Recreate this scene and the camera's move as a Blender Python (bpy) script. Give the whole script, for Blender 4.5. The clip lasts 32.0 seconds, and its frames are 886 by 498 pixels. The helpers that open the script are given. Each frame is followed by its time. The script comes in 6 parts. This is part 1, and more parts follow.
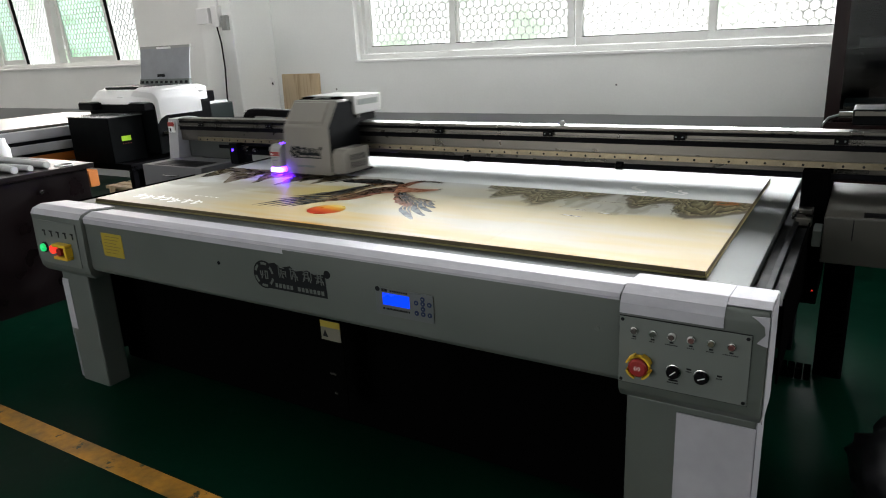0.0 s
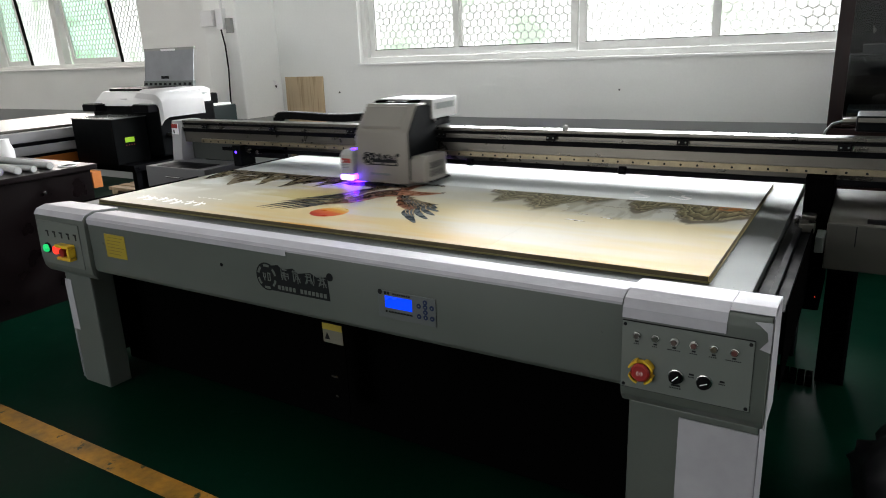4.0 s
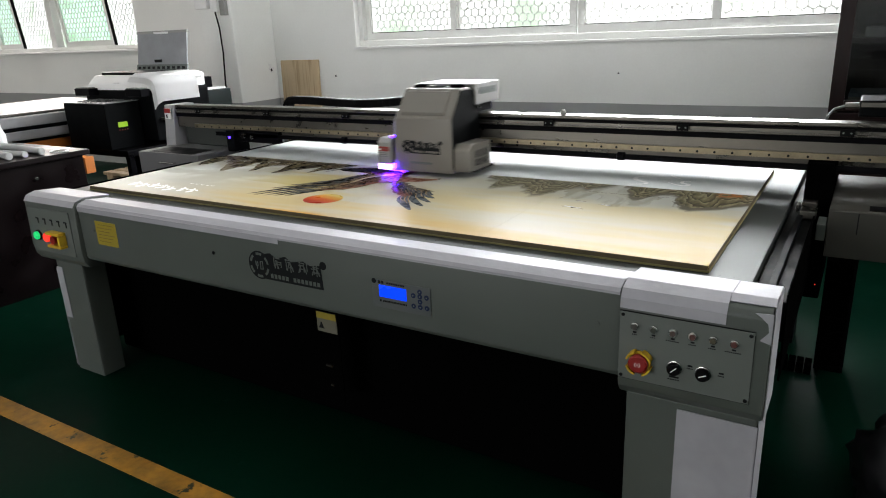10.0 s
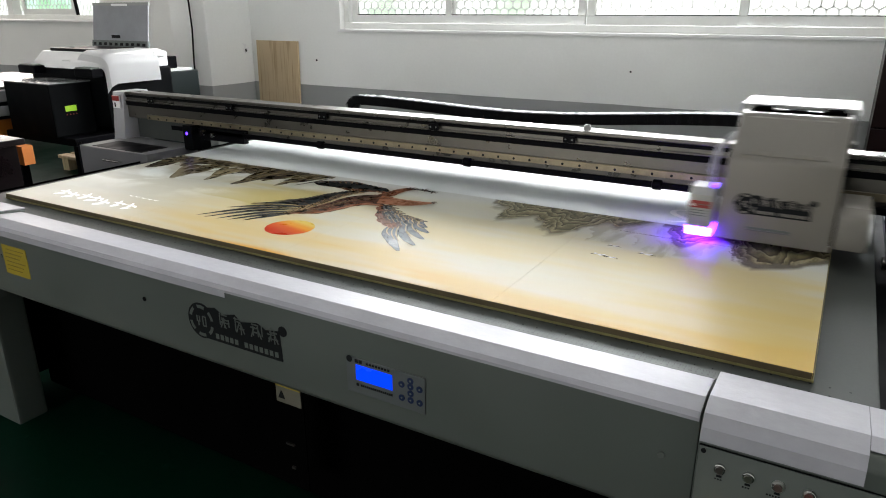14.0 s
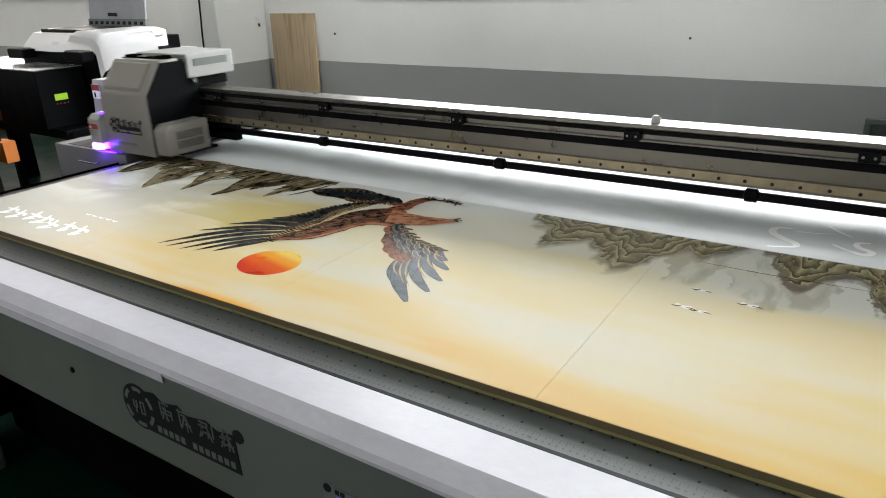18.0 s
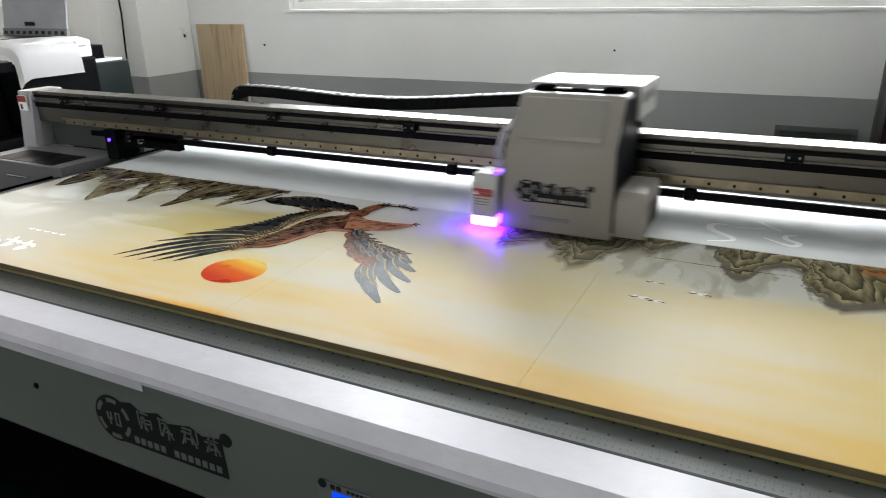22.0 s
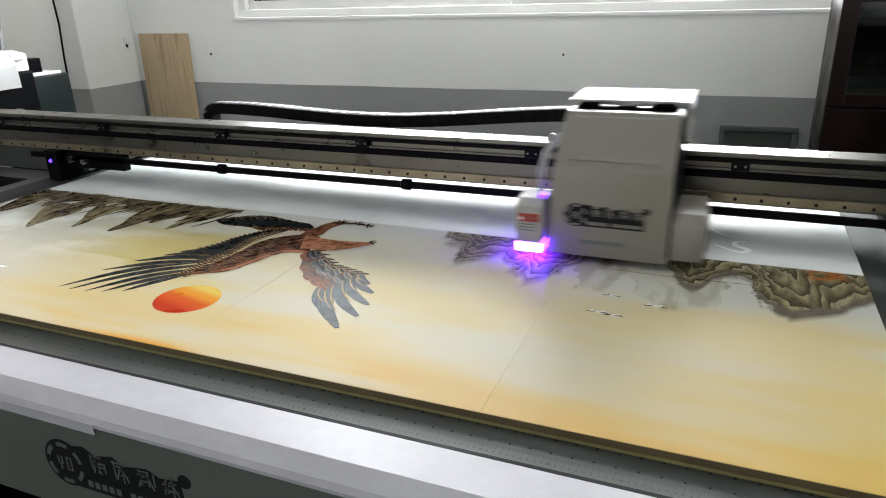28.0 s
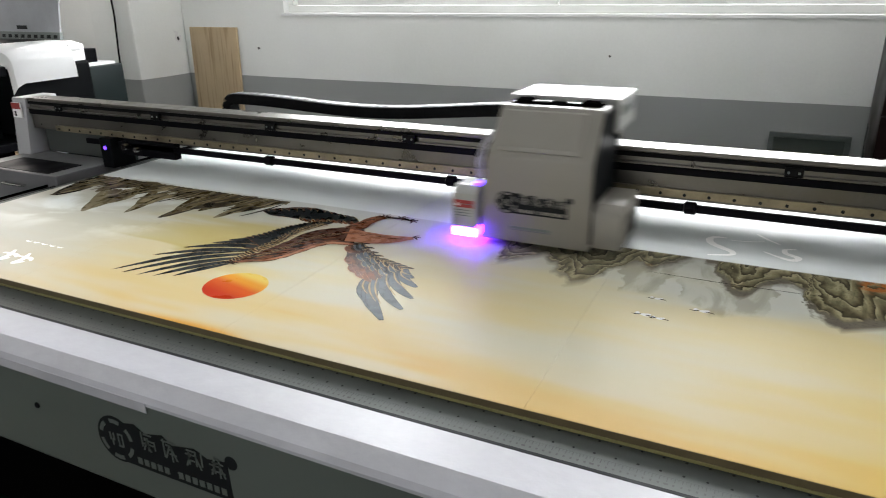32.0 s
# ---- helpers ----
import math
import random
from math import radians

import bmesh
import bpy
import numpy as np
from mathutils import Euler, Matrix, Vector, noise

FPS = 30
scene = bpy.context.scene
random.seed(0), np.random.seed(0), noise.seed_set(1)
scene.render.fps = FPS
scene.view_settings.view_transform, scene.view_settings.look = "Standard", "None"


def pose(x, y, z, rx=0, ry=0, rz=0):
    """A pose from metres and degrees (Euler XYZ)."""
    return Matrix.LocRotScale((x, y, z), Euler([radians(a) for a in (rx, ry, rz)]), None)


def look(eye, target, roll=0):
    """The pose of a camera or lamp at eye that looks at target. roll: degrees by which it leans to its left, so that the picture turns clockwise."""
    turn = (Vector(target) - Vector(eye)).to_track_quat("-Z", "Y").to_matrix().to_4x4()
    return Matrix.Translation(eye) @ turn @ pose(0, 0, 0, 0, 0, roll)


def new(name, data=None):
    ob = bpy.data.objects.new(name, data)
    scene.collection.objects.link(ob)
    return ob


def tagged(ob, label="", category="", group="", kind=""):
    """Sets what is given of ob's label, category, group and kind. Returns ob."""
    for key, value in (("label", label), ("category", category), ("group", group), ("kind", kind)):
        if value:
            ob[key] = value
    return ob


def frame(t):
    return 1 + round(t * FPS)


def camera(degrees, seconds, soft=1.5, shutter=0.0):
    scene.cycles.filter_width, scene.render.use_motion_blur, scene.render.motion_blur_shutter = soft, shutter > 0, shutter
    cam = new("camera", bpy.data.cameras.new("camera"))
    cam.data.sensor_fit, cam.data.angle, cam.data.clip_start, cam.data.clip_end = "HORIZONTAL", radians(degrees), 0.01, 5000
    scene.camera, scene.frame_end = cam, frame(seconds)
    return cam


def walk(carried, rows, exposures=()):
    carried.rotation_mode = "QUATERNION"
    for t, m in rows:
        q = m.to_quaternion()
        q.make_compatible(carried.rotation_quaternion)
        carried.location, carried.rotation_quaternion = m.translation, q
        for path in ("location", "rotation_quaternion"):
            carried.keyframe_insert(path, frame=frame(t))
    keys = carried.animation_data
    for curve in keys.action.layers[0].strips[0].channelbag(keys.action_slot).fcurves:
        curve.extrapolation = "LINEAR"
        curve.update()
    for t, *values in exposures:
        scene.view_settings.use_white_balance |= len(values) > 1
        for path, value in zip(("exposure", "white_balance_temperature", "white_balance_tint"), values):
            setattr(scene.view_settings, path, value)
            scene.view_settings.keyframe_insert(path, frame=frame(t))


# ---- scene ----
cam = camera(65.6, 32.0, soft=1.0, shutter=0.5)
METRES, EYE, TILT, LEAN, TURN = 1.386, 1.31, 0.0, 0.0, 31.8
ROWS = [
    (0.0, 0.0, 0.0, 0.0, -0.8, -16.68, 2.67),
    (0.5, 0.0013, 0.0021, -0.0009, -0.18, -16.49, 2.89),
    (1.0, 0.0006, 0.001, -0.0004, -0.44, -16.43, 2.78),
    (1.5, -0.003, 0.0001, -0.0001, -0.59, -16.65, 2.59),
    (2.0, -0.0009, 0.0007, -0.0007, -0.36, -16.49, 2.46),
    (2.5, -0.0035, 0.0008, -0.0001, -0.73, -16.79, 2.44),
    (3.0, -0.0029, 0.0003, -0.0001, -0.24, -16.43, 2.36),
    (3.5, -0.0027, -0.0011, 0.0001, -0.6, -16.35, 2.32),
    (5.5, -0.0039, 0.003, -0.0011, -0.38, -16.49, 2.22),
    (6.0, 0.0006, 0.0126, -0.0001, -0.79, -16.77, 2.29),
    (6.5, 0.0023, 0.0168, 0.0012, -0.15, -16.95, 2.49),
    (7.0, 0.0056, 0.0167, 0.0008, -0.16, -16.72, 2.64),
    (7.5, 0.0044, 0.0189, -0.0001, -0.45, -17.45, 2.52),
    (8.0, 0.0033, 0.0207, -0.0004, -0.59, -17.4, 2.44),
    (8.5, 0.0046, 0.0216, -0.0005, -0.63, -17.66, 2.68),
    (9.0, 0.0061, 0.0209, -0.0006, -1.0, -17.28, 2.61),
    (9.5, 0.0072, 0.021, -0.0006, -1.06, -17.28, 2.69),
    (10.0, 0.0045, 0.0248, 0.0007, -0.7, -17.7, 2.33),
    (10.5, 0.0066, 0.0511, 0.0116, 0.01, -17.72, 1.97),
    (11.0, -0.0124, 0.122, 0.0152, -3.39, -17.78, 1.16),
    (11.5, -0.0511, 0.2062, 0.0249, -4.42, -18.38, 0.89),
    (12.0, -0.0716, 0.2491, 0.0332, -5.86, -18.72, 1.1),
    (12.5, -0.0663, 0.2793, 0.0305, -5.16, -19.5, 0.65),
    (13.0, -0.0456, 0.3254, 0.0263, -2.43, -18.6, -0.05),
    (13.5, -0.0351, 0.363, 0.0231, -1.61, -19.49, -0.13),
    (14.0, -0.0233, 0.3899, 0.0223, -1.7, -19.19, 0.05),
    (14.5, -0.0219, 0.4162, 0.0185, -1.42, -19.94, 0.61),
    (15.0, -0.0315, 0.4865, 0.0177, -2.72, -19.9, 0.81),
    (15.5, -0.0394, 0.56, 0.0195, -4.56, -20.12, 1.11),
    (17.5, 0.0074, 0.7328, 0.0149, 0.85, -21.78, 1.75),
    (18.0, 0.0062, 0.7451, 0.0146, 0.91, -21.7, 1.81),
    (18.5, -0.021, 0.7387, 0.0179, -3.45, -20.94, 2.2),
    (19.0, -0.0389, 0.7263, 0.0206, -6.56, -20.97, 2.17),
    (19.5, -0.0503, 0.7201, 0.0154, -7.97, -21.02, 1.75),
    (20.0, -0.05, 0.7143, 0.0144, -8.04, -20.68, 1.45),
    (20.5, -0.0531, 0.7157, 0.0142, -7.5, -21.1, 0.91),
    (21.0, -0.0566, 0.7167, 0.0146, -6.98, -21.43, 0.83),
    (21.5, -0.0542, 0.7146, 0.0148, -6.6, -21.14, 1.05),
    (22.0, -0.0576, 0.7108, 0.0147, -5.52, -20.89, 1.08),
    (22.5, -0.0638, 0.7095, 0.0168, -3.13, -20.63, 0.94),
    (23.0, -0.0627, 0.7106, 0.013, -2.43, -20.89, 0.76),
    (23.5, -0.0642, 0.7196, 0.0142, -3.07, -22.61, 0.98),
    (24.0, -0.0645, 0.7296, 0.0252, -3.34, -22.58, 1.04),
    (24.5, -0.0551, 0.7363, 0.0372, -5.57, -22.47, 2.52),
    (25.0, -0.0485, 0.7319, 0.0431, -8.43, -21.8, 3.32),
    (25.5, -0.0435, 0.7267, 0.0445, -10.77, -21.15, 2.6),
    (27.5, -0.0552, 0.7264, 0.0423, -10.39, -21.2, 1.54),
    (28.0, -0.0548, 0.7254, 0.0419, -9.56, -21.02, 1.74),
    (28.5, -0.0532, 0.7239, 0.0409, -9.54, -20.89, 1.66),
    (29.0, -0.0534, 0.7242, 0.0411, -8.87, -20.91, 1.71),
    (29.5, -0.0543, 0.7226, 0.0406, -9.09, -20.89, 1.64),
    (30.0, -0.055, 0.7226, 0.0408, -8.86, -20.94, 1.66),
    (30.5, -0.0559, 0.723, 0.0407, -8.81, -21.12, 1.67),
    (31.0, -0.0571, 0.7251, 0.0402, -8.35, -21.3, 1.48),
    (31.5, -0.0602, 0.7256, 0.0405, -7.67, -21.02, 1.11),
    (32.0, -0.0723, 0.7221, 0.0388, -6.16, -20.98, 0.83),
]
walk(cam, [(t, pose(0, 0, EYE, TILT, LEAN, TURN) @ pose(METRES * x, METRES * y, METRES * z, 90 + pitch, roll, yaw)) for t, x, y, z, yaw, pitch, roll in ROWS],
     exposures=((0.0, 0.23), (13.0, 0.22), (15.5, 0.23), (18.0, 0.36), (32.0, 0.36)))

# ---- world and light ----

world = bpy.data.worlds.new("overcast_sky")
scene.world = world
world.use_nodes = True
wn = world.node_tree
sky = wn.nodes.new("ShaderNodeTexSky")
sky.sky_type, sky.sun_disc = 'NISHITA', False
sky.sun_elevation, sky.sun_rotation = radians(48), radians(20)
sky.air_density, sky.dust_density = 1.0, 4.0
wn.links.new(sky.outputs[0], wn.nodes["Background"].inputs[0])
wn.nodes["Background"].inputs[1].default_value = 0.15
sun = new("sun", bpy.data.lights.new("sun", "SUN"))
sun.data.energy, sun.data.angle, sun.data.color = 0.8, radians(12), (1, 0.97, 0.92)
sun.matrix_basis = look((3, 14, 16), (0, 0, 0))


def area(name, at, target, w, h, power, colour, spread=180):
    ob = new(name, bpy.data.lights.new(name, "AREA"))
    ob.data.shape, ob.data.size, ob.data.size_y = "RECTANGLE", w, h
    ob.data.energy, ob.data.color = power, colour
    ob.data.spread = radians(spread)
    ob.matrix_basis = look(at, target)
    return ob


area("daylight_back_window", (-1.72, 4.858, 1.85), (-1.72, 1.2, 1.85), 3.9, 1.2, 200, (0.96, 0.98, 1), 135)
area("daylight_west_window", (-8.0, 4.852, 1.87), (-8.0, 0.4, 1.87), 3.0, 1.12, 108, (1, 0.90, 0.85), 150)
# the east and south lamps are added fill, from openings out of view
area("added_east_light", (3.94, 2.9, 1.95), (-2.0, 2.6, 1.4), 2.3, 1.6, 74, (1, 0.98, 0.96))
area("added_south_light", (-3.5, -5.94, 1.1), (-2.5, 3.0, 1.1), 4.4, 2.1, 132, (1, 0.99, 0.97))


# ---- materials ----
def shader(name, colour, rough=0.5, metal=0.0, vary=0.12, scale=6.0, bump=0.0, fine=120.0, coat=0.0, spec=0.5, glow=None, power=0.0, rvary=0.1):
    m = bpy.data.materials.new(name)
    m.use_nodes = True
    nt = m.node_tree
    p = nt.nodes["Principled BSDF"]
    co = nt.nodes.new("ShaderNodeTexCoord")
    big, small = nt.nodes.new("ShaderNodeTexNoise"), nt.nodes.new("ShaderNodeTexNoise")
    for n, s in ((big, scale), (small, fine)):
        n.inputs["Scale"].default_value, n.inputs["Detail"].default_value = s, 5
        nt.links.new(co.outputs["Object"], n.inputs["Vector"])
    add = nt.nodes.new("ShaderNodeMath")
    add.operation = "MULTIPLY_ADD"
    nt.links.new(small.outputs[0], add.inputs[0])
    add.inputs[1].default_value = 0.35
    nt.links.new(big.outputs[0], add.inputs[2])
    ramp = nt.nodes.new("ShaderNodeMapRange")
    ramp.inputs[1].default_value, ramp.inputs[2].default_value = 0.4, 0.95
    ramp.inputs[3].default_value, ramp.inputs[4].default_value = 1 - vary, 1 + vary
    nt.links.new(add.outputs[0], ramp.inputs[0])
    mul = nt.nodes.new("ShaderNodeVectorMath")
    mul.operation = "SCALE"
    mul.inputs[0].default_value = colour
    nt.links.new(ramp.outputs[0], mul.inputs["Scale"])
    nt.links.new(mul.outputs[0], p.inputs["Base Color"])
    rr = nt.nodes.new("ShaderNodeMapRange")
    rr.inputs[1].default_value, rr.inputs[2].default_value = 0.3, 0.7
    rr.inputs[3].default_value, rr.inputs[4].default_value = max(0.02, rough - rvary), min(1, rough + rvary)
    nt.links.new(big.outputs[0], rr.inputs[0])
    nt.links.new(rr.outputs[0], p.inputs["Roughness"])
    p.inputs["Metallic"].default_value = metal
    p.inputs["Specular IOR Level"].default_value = spec
    p.inputs["Coat Weight"].default_value = coat
    if bump:
        b = nt.nodes.new("ShaderNodeBump")
        b.inputs["Strength"].default_value, b.inputs["Distance"].default_value = bump, 0.003
        nt.links.new(small.outputs[0], b.inputs["Height"])
        nt.links.new(b.outputs[0], p.inputs["Normal"])
    if glow:
        p.inputs["Emission Color"].default_value, p.inputs["Emission Strength"].default_value = (*glow, 1), power
    return m


def plain_math(nt, op, a, b=None, c=None, clamp=False):
    n = nt.nodes.new("ShaderNodeMath")
    n.operation, n.use_clamp = op, clamp
    for i, v in enumerate((a, b, c)):
        if v is None:
            continue
        if isinstance(v, (int, float)):
            n.inputs[i].default_value = v
        else:
            nt.links.new(v, n.inputs[i])
    return n.outputs[0]


def mixed(nt, fac, a, b):
    n = nt.nodes.new("ShaderNodeMix")
    n.data_type = "RGBA"
    for socket, v in ((n.inputs[0], fac), (n.inputs[6], a), (n.inputs[7], b)):
        if isinstance(v, (int, float)):
            socket.default_value = v
        elif isinstance(v, tuple):
            socket.default_value = (*v, 1)
        else:
            nt.links.new(v, socket)
    return n.outputs[2]


def plain_mix(nt, a, b):
    """The product of two colours, brightened to keep the first one's level."""
    n = nt.nodes.new("ShaderNodeVectorMath")
    n.operation = "MULTIPLY"
    nt.links.new(a, n.inputs[0])
    nt.links.new(b, n.inputs[1])
    m = nt.nodes.new("ShaderNodeVectorMath")
    m.operation = "SCALE"
    m.inputs["Scale"].default_value = 3.4
    nt.links.new(n.outputs[0], m.inputs[0])
    return m.outputs[0]


def wall_paint():
    m = shader("wall_paint", (0.86, 0.87, 0.85), 0.6, vary=0.05, scale=1.3, bump=0.15, fine=60)
    nt = m.node_tree
    p = nt.nodes["Principled BSDF"]
    white = p.inputs["Base Color"].links[0].from_socket
    geo = nt.nodes.new("ShaderNodeNewGeometry")
    sep = nt.nodes.new("ShaderNodeSeparateXYZ")
    nt.links.new(geo.outputs["Position"], sep.inputs[0])
    ns = nt.nodes.new("ShaderNodeTexNoise")
    ns.inputs["Scale"].default_value = 2.0
    nt.links.new(geo.outputs["Position"], ns.inputs["Vector"])
    edge = plain_math(nt, "MULTIPLY_ADD", ns.outputs[0], 0.012, 0.766)
    mask = plain_math(nt, "LESS_THAN", sep.outputs[2], edge)
    nt.links.new(mixed(nt, mask, white, (0.33, 0.34, 0.335)), p.inputs["Base Color"])
    return m


def ramp_of(nt, source, stops, way="EASE"):
    n = nt.nodes.new("ShaderNodeValToRGB")
    n.color_ramp.interpolation = way
    e = n.color_ramp.elements
    while len(e) < len(stops):
        e.new(0.5)
    for i, (at, v) in enumerate(stops):
        e[i].position = at
        e[i].color = (v, v, v, 1) if isinstance(v, float) else (*v, 1)
    nt.links.new(source, n.inputs[0])
    return n.outputs[0]


ART, ART_X, ART_Y = 1.0183, 0.0109, -0.0148      # the picture's scale and place on the panels


def print_material():
    """Glossy panels with a landscape in ink: mist, warm sky, hanging ridges; bare white past the print line."""
    m = bpy.data.materials.new("printed_gloss_panel")
    m.use_nodes = True
    nt = m.node_tree
    p = nt.nodes["Principled BSDF"]
    geo = nt.nodes.new("ShaderNodeNewGeometry")
    sep = nt.nodes.new("ShaderNodeSeparateXYZ")
    nt.links.new(geo.outputs["Position"], sep.inputs[0])
    x = plain_math(nt, "MULTIPLY_ADD", sep.outputs[0], 1 / ART, -ART_X / ART)
    y = plain_math(nt, "MULTIPLY_ADD", sep.outputs[1], 1 / ART, -ART_Y / ART)

    def cloud(scale, sx=1.0, sy=1.0, detail=5.0, dist=0.0):
        mp = nt.nodes.new("ShaderNodeMapping")
        mp.inputs["Scale"].default_value = (sx, sy, 1)
        nt.links.new(geo.outputs["Position"], mp.inputs[0])
        n = nt.nodes.new("ShaderNodeTexNoise")
        n.inputs["Scale"].default_value, n.inputs["Detail"].default_value = scale, detail
        n.inputs["Distortion"].default_value = dist
        nt.links.new(mp.outputs[0], n.inputs["Vector"])
        return n.outputs[0]

    streak = cloud(2.2, 0.8, 4.0, 2.0)
    soft = cloud(1.6, 1.0, 1.6, 2.0)
    u = plain_math(nt, "MULTIPLY_ADD", x, 1 / 2.4, 2.68 / 2.4)
    v = plain_math(nt, "MULTIPLY_ADD", y, 1 / 1.235, -1.615 / 1.235)
    vv = plain_math(nt, "MULTIPLY_ADD", plain_math(nt, "SUBTRACT", streak, 0.5), 0.5, v)
    base = ramp_of(nt, vv, [(0.0, (0.64, 0.44, 0.19)), (0.16, (0.64, 0.50, 0.28)), (0.30, (0.62, 0.53, 0.345)), (0.44, (0.59, 0.56, 0.47)), (0.60, (0.58, 0.565, 0.545))], "B_SPLINE")
    gold = plain_math(nt, "MULTIPLY", ramp_of(nt, soft, [(0.45, 0.0), (0.62, 1.0)]), ramp_of(nt, v, [(0.1, 0.2), (0.35, 1.0), (0.5, 0.6), (0.6, 0.0)]))
    base = mixed(nt, plain_math(nt, "MULTIPLY", gold, 0.28), base, (0.60, 0.45, 0.18))
    veil = plain_math(nt, "MULTIPLY", ramp_of(nt, streak, [(0.48, 0.0), (0.70, 1.0)]), 0.45)
    base = mixed(nt, veil, base, (0.57, 0.555, 0.52))
    warm = plain_math(nt, "MULTIPLY", ramp_of(nt, u, [(0.3, 0.0), (0.45, 1.0), (0.6, 0.8), (0.7, 0.1), (0.95, 0.5)]), ramp_of(nt, vv, [(0.0, 1.0), (0.09, 0.0)]))
    base = mixed(nt, warm, base, (0.70, 0.34, 0.06))
    patch = plain_math(nt, "MULTIPLY", ramp_of(nt, u, [(0.10, 0.0), (0.22, 0.9), (0.36, 1.0), (0.46, 0.0)]), ramp_of(nt, vv, [(0.25, 0.0), (0.30, 1.0), (0.38, 0.9), (0.47, 0.0)]))
    base = mixed(nt, plain_math(nt, "MULTIPLY", patch, 0.9), base, (0.52, 0.40, 0.14))
    corner = plain_math(nt, "MULTIPLY", ramp_of(nt, u, [(0.70, 0.0), (1.0, 1.0)]), ramp_of(nt, vv, [(0.0, 1.0), (0.30, 0.6), (0.45, 0.0)]))
    base = mixed(nt, plain_math(nt, "MULTIPLY", corner, 0.7), base, (0.62, 0.44, 0.13))
    pale_side = plain_math(nt, "MULTIPLY", ramp_of(nt, u, [(0.0, 1.0), (0.16, 0.9), (0.32, 0.0)]), 0.85)
    base = mixed(nt, pale_side, base, mixed(nt, plain_math(nt, "MULTIPLY", ramp_of(nt, cloud(3.2, 1.0, 1.8, 4.0, 0.6), [(0.42, 0.0), (0.60, 1.0)]), ramp_of(nt, v, [(0.18, 0.15), (0.34, 1.0)])), (0.54, 0.51, 0.455), (0.84, 0.83, 0.81)))
    rough_edge = cloud(26, 1, 0.6, 6.0, 0.3)
    ux = plain_math(nt, "MULTIPLY_ADD", plain_math(nt, "SUBTRACT", rough_edge, 0.5), 0.03, u)
    slant = plain_math(nt, "MULTIPLY_ADD", plain_math(nt, "SUBTRACT", y, 2.25), -0.03, ux)
    depth = ramp_of(nt, slant, [(0.588, 0.0), (0.616, 0.36), (0.628, 0.37), (0.645, 0.70), (0.657, 0.61), (0.678, 0.43), (0.685, 0.52), (0.704, 0.71), (0.719, 0.88), (0.734, 0.79), (0.745, 0.58), (0.753, 0.41), (0.762, 0.33), (0.771, 0.46),
                               (0.784, 0.38), (0.796, 0.19), (0.811, 0.0), (0.818, 0.13), (0.829, 0.14), (0.836, 0.41), (0.853, 0.62), (0.860, 0.63), (0.874, 0.39), (0.888, 0.30), (0.906, 0.40), (0.910, 0.65), (0.922, 0.79), (0.938, 0.84), (0.965, 0.72), (0.994, 0.47)], "LINEAR")
    low = plain_math(nt, "MULTIPLY_ADD", depth, -0.336, 2.385)
    behind = ramp_of(nt, ux, [(0.74, 0.0), (0.762, 0.80), (0.785, 0.78), (0.805, 0.40), (0.813, 0.75), (0.840, 0.95), (0.875, 0.80), (0.892, 0.0)], "LINEAR")
    faint = plain_math(nt, "MULTIPLY", plain_math(nt, "SUBTRACT", y, plain_math(nt, "MULTIPLY_ADD", behind, -0.336, 2.385)), 45.0, None, True)
    faint = plain_math(nt, "MULTIPLY", faint, plain_math(nt, "MULTIPLY", behind, 12.0, None, True))
    base = mixed(nt, plain_math(nt, "MULTIPLY", faint, 0.50), base, mixed(nt, ramp_of(nt, cloud(9, 1.6, 0.5, 5.0, 1.0), [(0.44, 0.0), (0.58, 1.0)]), (0.52, 0.49, 0.41), (0.25, 0.215, 0.14)))
    d = plain_math(nt, "ADD", plain_math(nt, "SUBTRACT", y, low), plain_math(nt, "MULTIPLY", plain_math(nt, "SUBTRACT", rough_edge, 0.5), 0.05))
    body = plain_math(nt, "MULTIPLY", d, ramp_of(nt, u, [(0.77, 20.0), (0.82, 42.0)], "LINEAR"), None, True)
    has = plain_math(nt, "MULTIPLY", depth, 14.0, None, True)
    fold = cloud(6.0, 1.9, 0.7, 3.5, 0.9)
    bend = cloud(2.6, 1.0, 1.0, 3.0, 0.5)
    # nested folds: each one starts with a dark rim and fades to a pale face
    phase = plain_math(nt, "ADD", plain_math(nt, "MULTIPLY", d, 19.0), plain_math(nt, "MULTIPLY_ADD", fold, 4.0, plain_math(nt, "MULTIPLY", bend, 4.0)))
    lines = plain_math(nt, "FRACT", phase)
    green = cloud(7, 1, 1)
    pale = mixed(nt, ramp_of(nt, green, [(0.4, 0.0), (0.6, 1.0)]), (0.33, 0.29, 0.21), (0.22, 0.21, 0.135))
    face = ramp_of(nt, lines, [(0.0, (0.034, 0.026, 0.014)), (0.14, (0.085, 0.068, 0.040)), (0.32, (0.17, 0.142, 0.086)), (0.65, (0.29, 0.252, 0.162)), (0.88, (0.41, 0.370, 0.26)), (0.95, (0.32, 0.285, 0.19)), (1.0, (0.024, 0.018, 0.009))], "LINEAR")
    hatch = cloud(24, 2.4, 0.4, 5.0, 0.5)
    face = mixed(nt, ramp_of(nt, hatch, [(0.48, 0.0), (0.64, 0.5)]), face, (0.085, 0.072, 0.040))
    strata = mixed(nt, 0.35, face, plain_mix(nt, face, pale))
    tree = plain_math(nt, "MULTIPLY", ramp_of(nt, u, [(0.945, 0.0), (0.955, 1.0), (0.975, 1.0), (0.985, 0.0)]), ramp_of(nt, plain_math(nt, "MULTIPLY_ADD", y, 5.0, -11.4), [(0.20, 0.0), (0.28, 1.0), (0.45, 1.0)]))
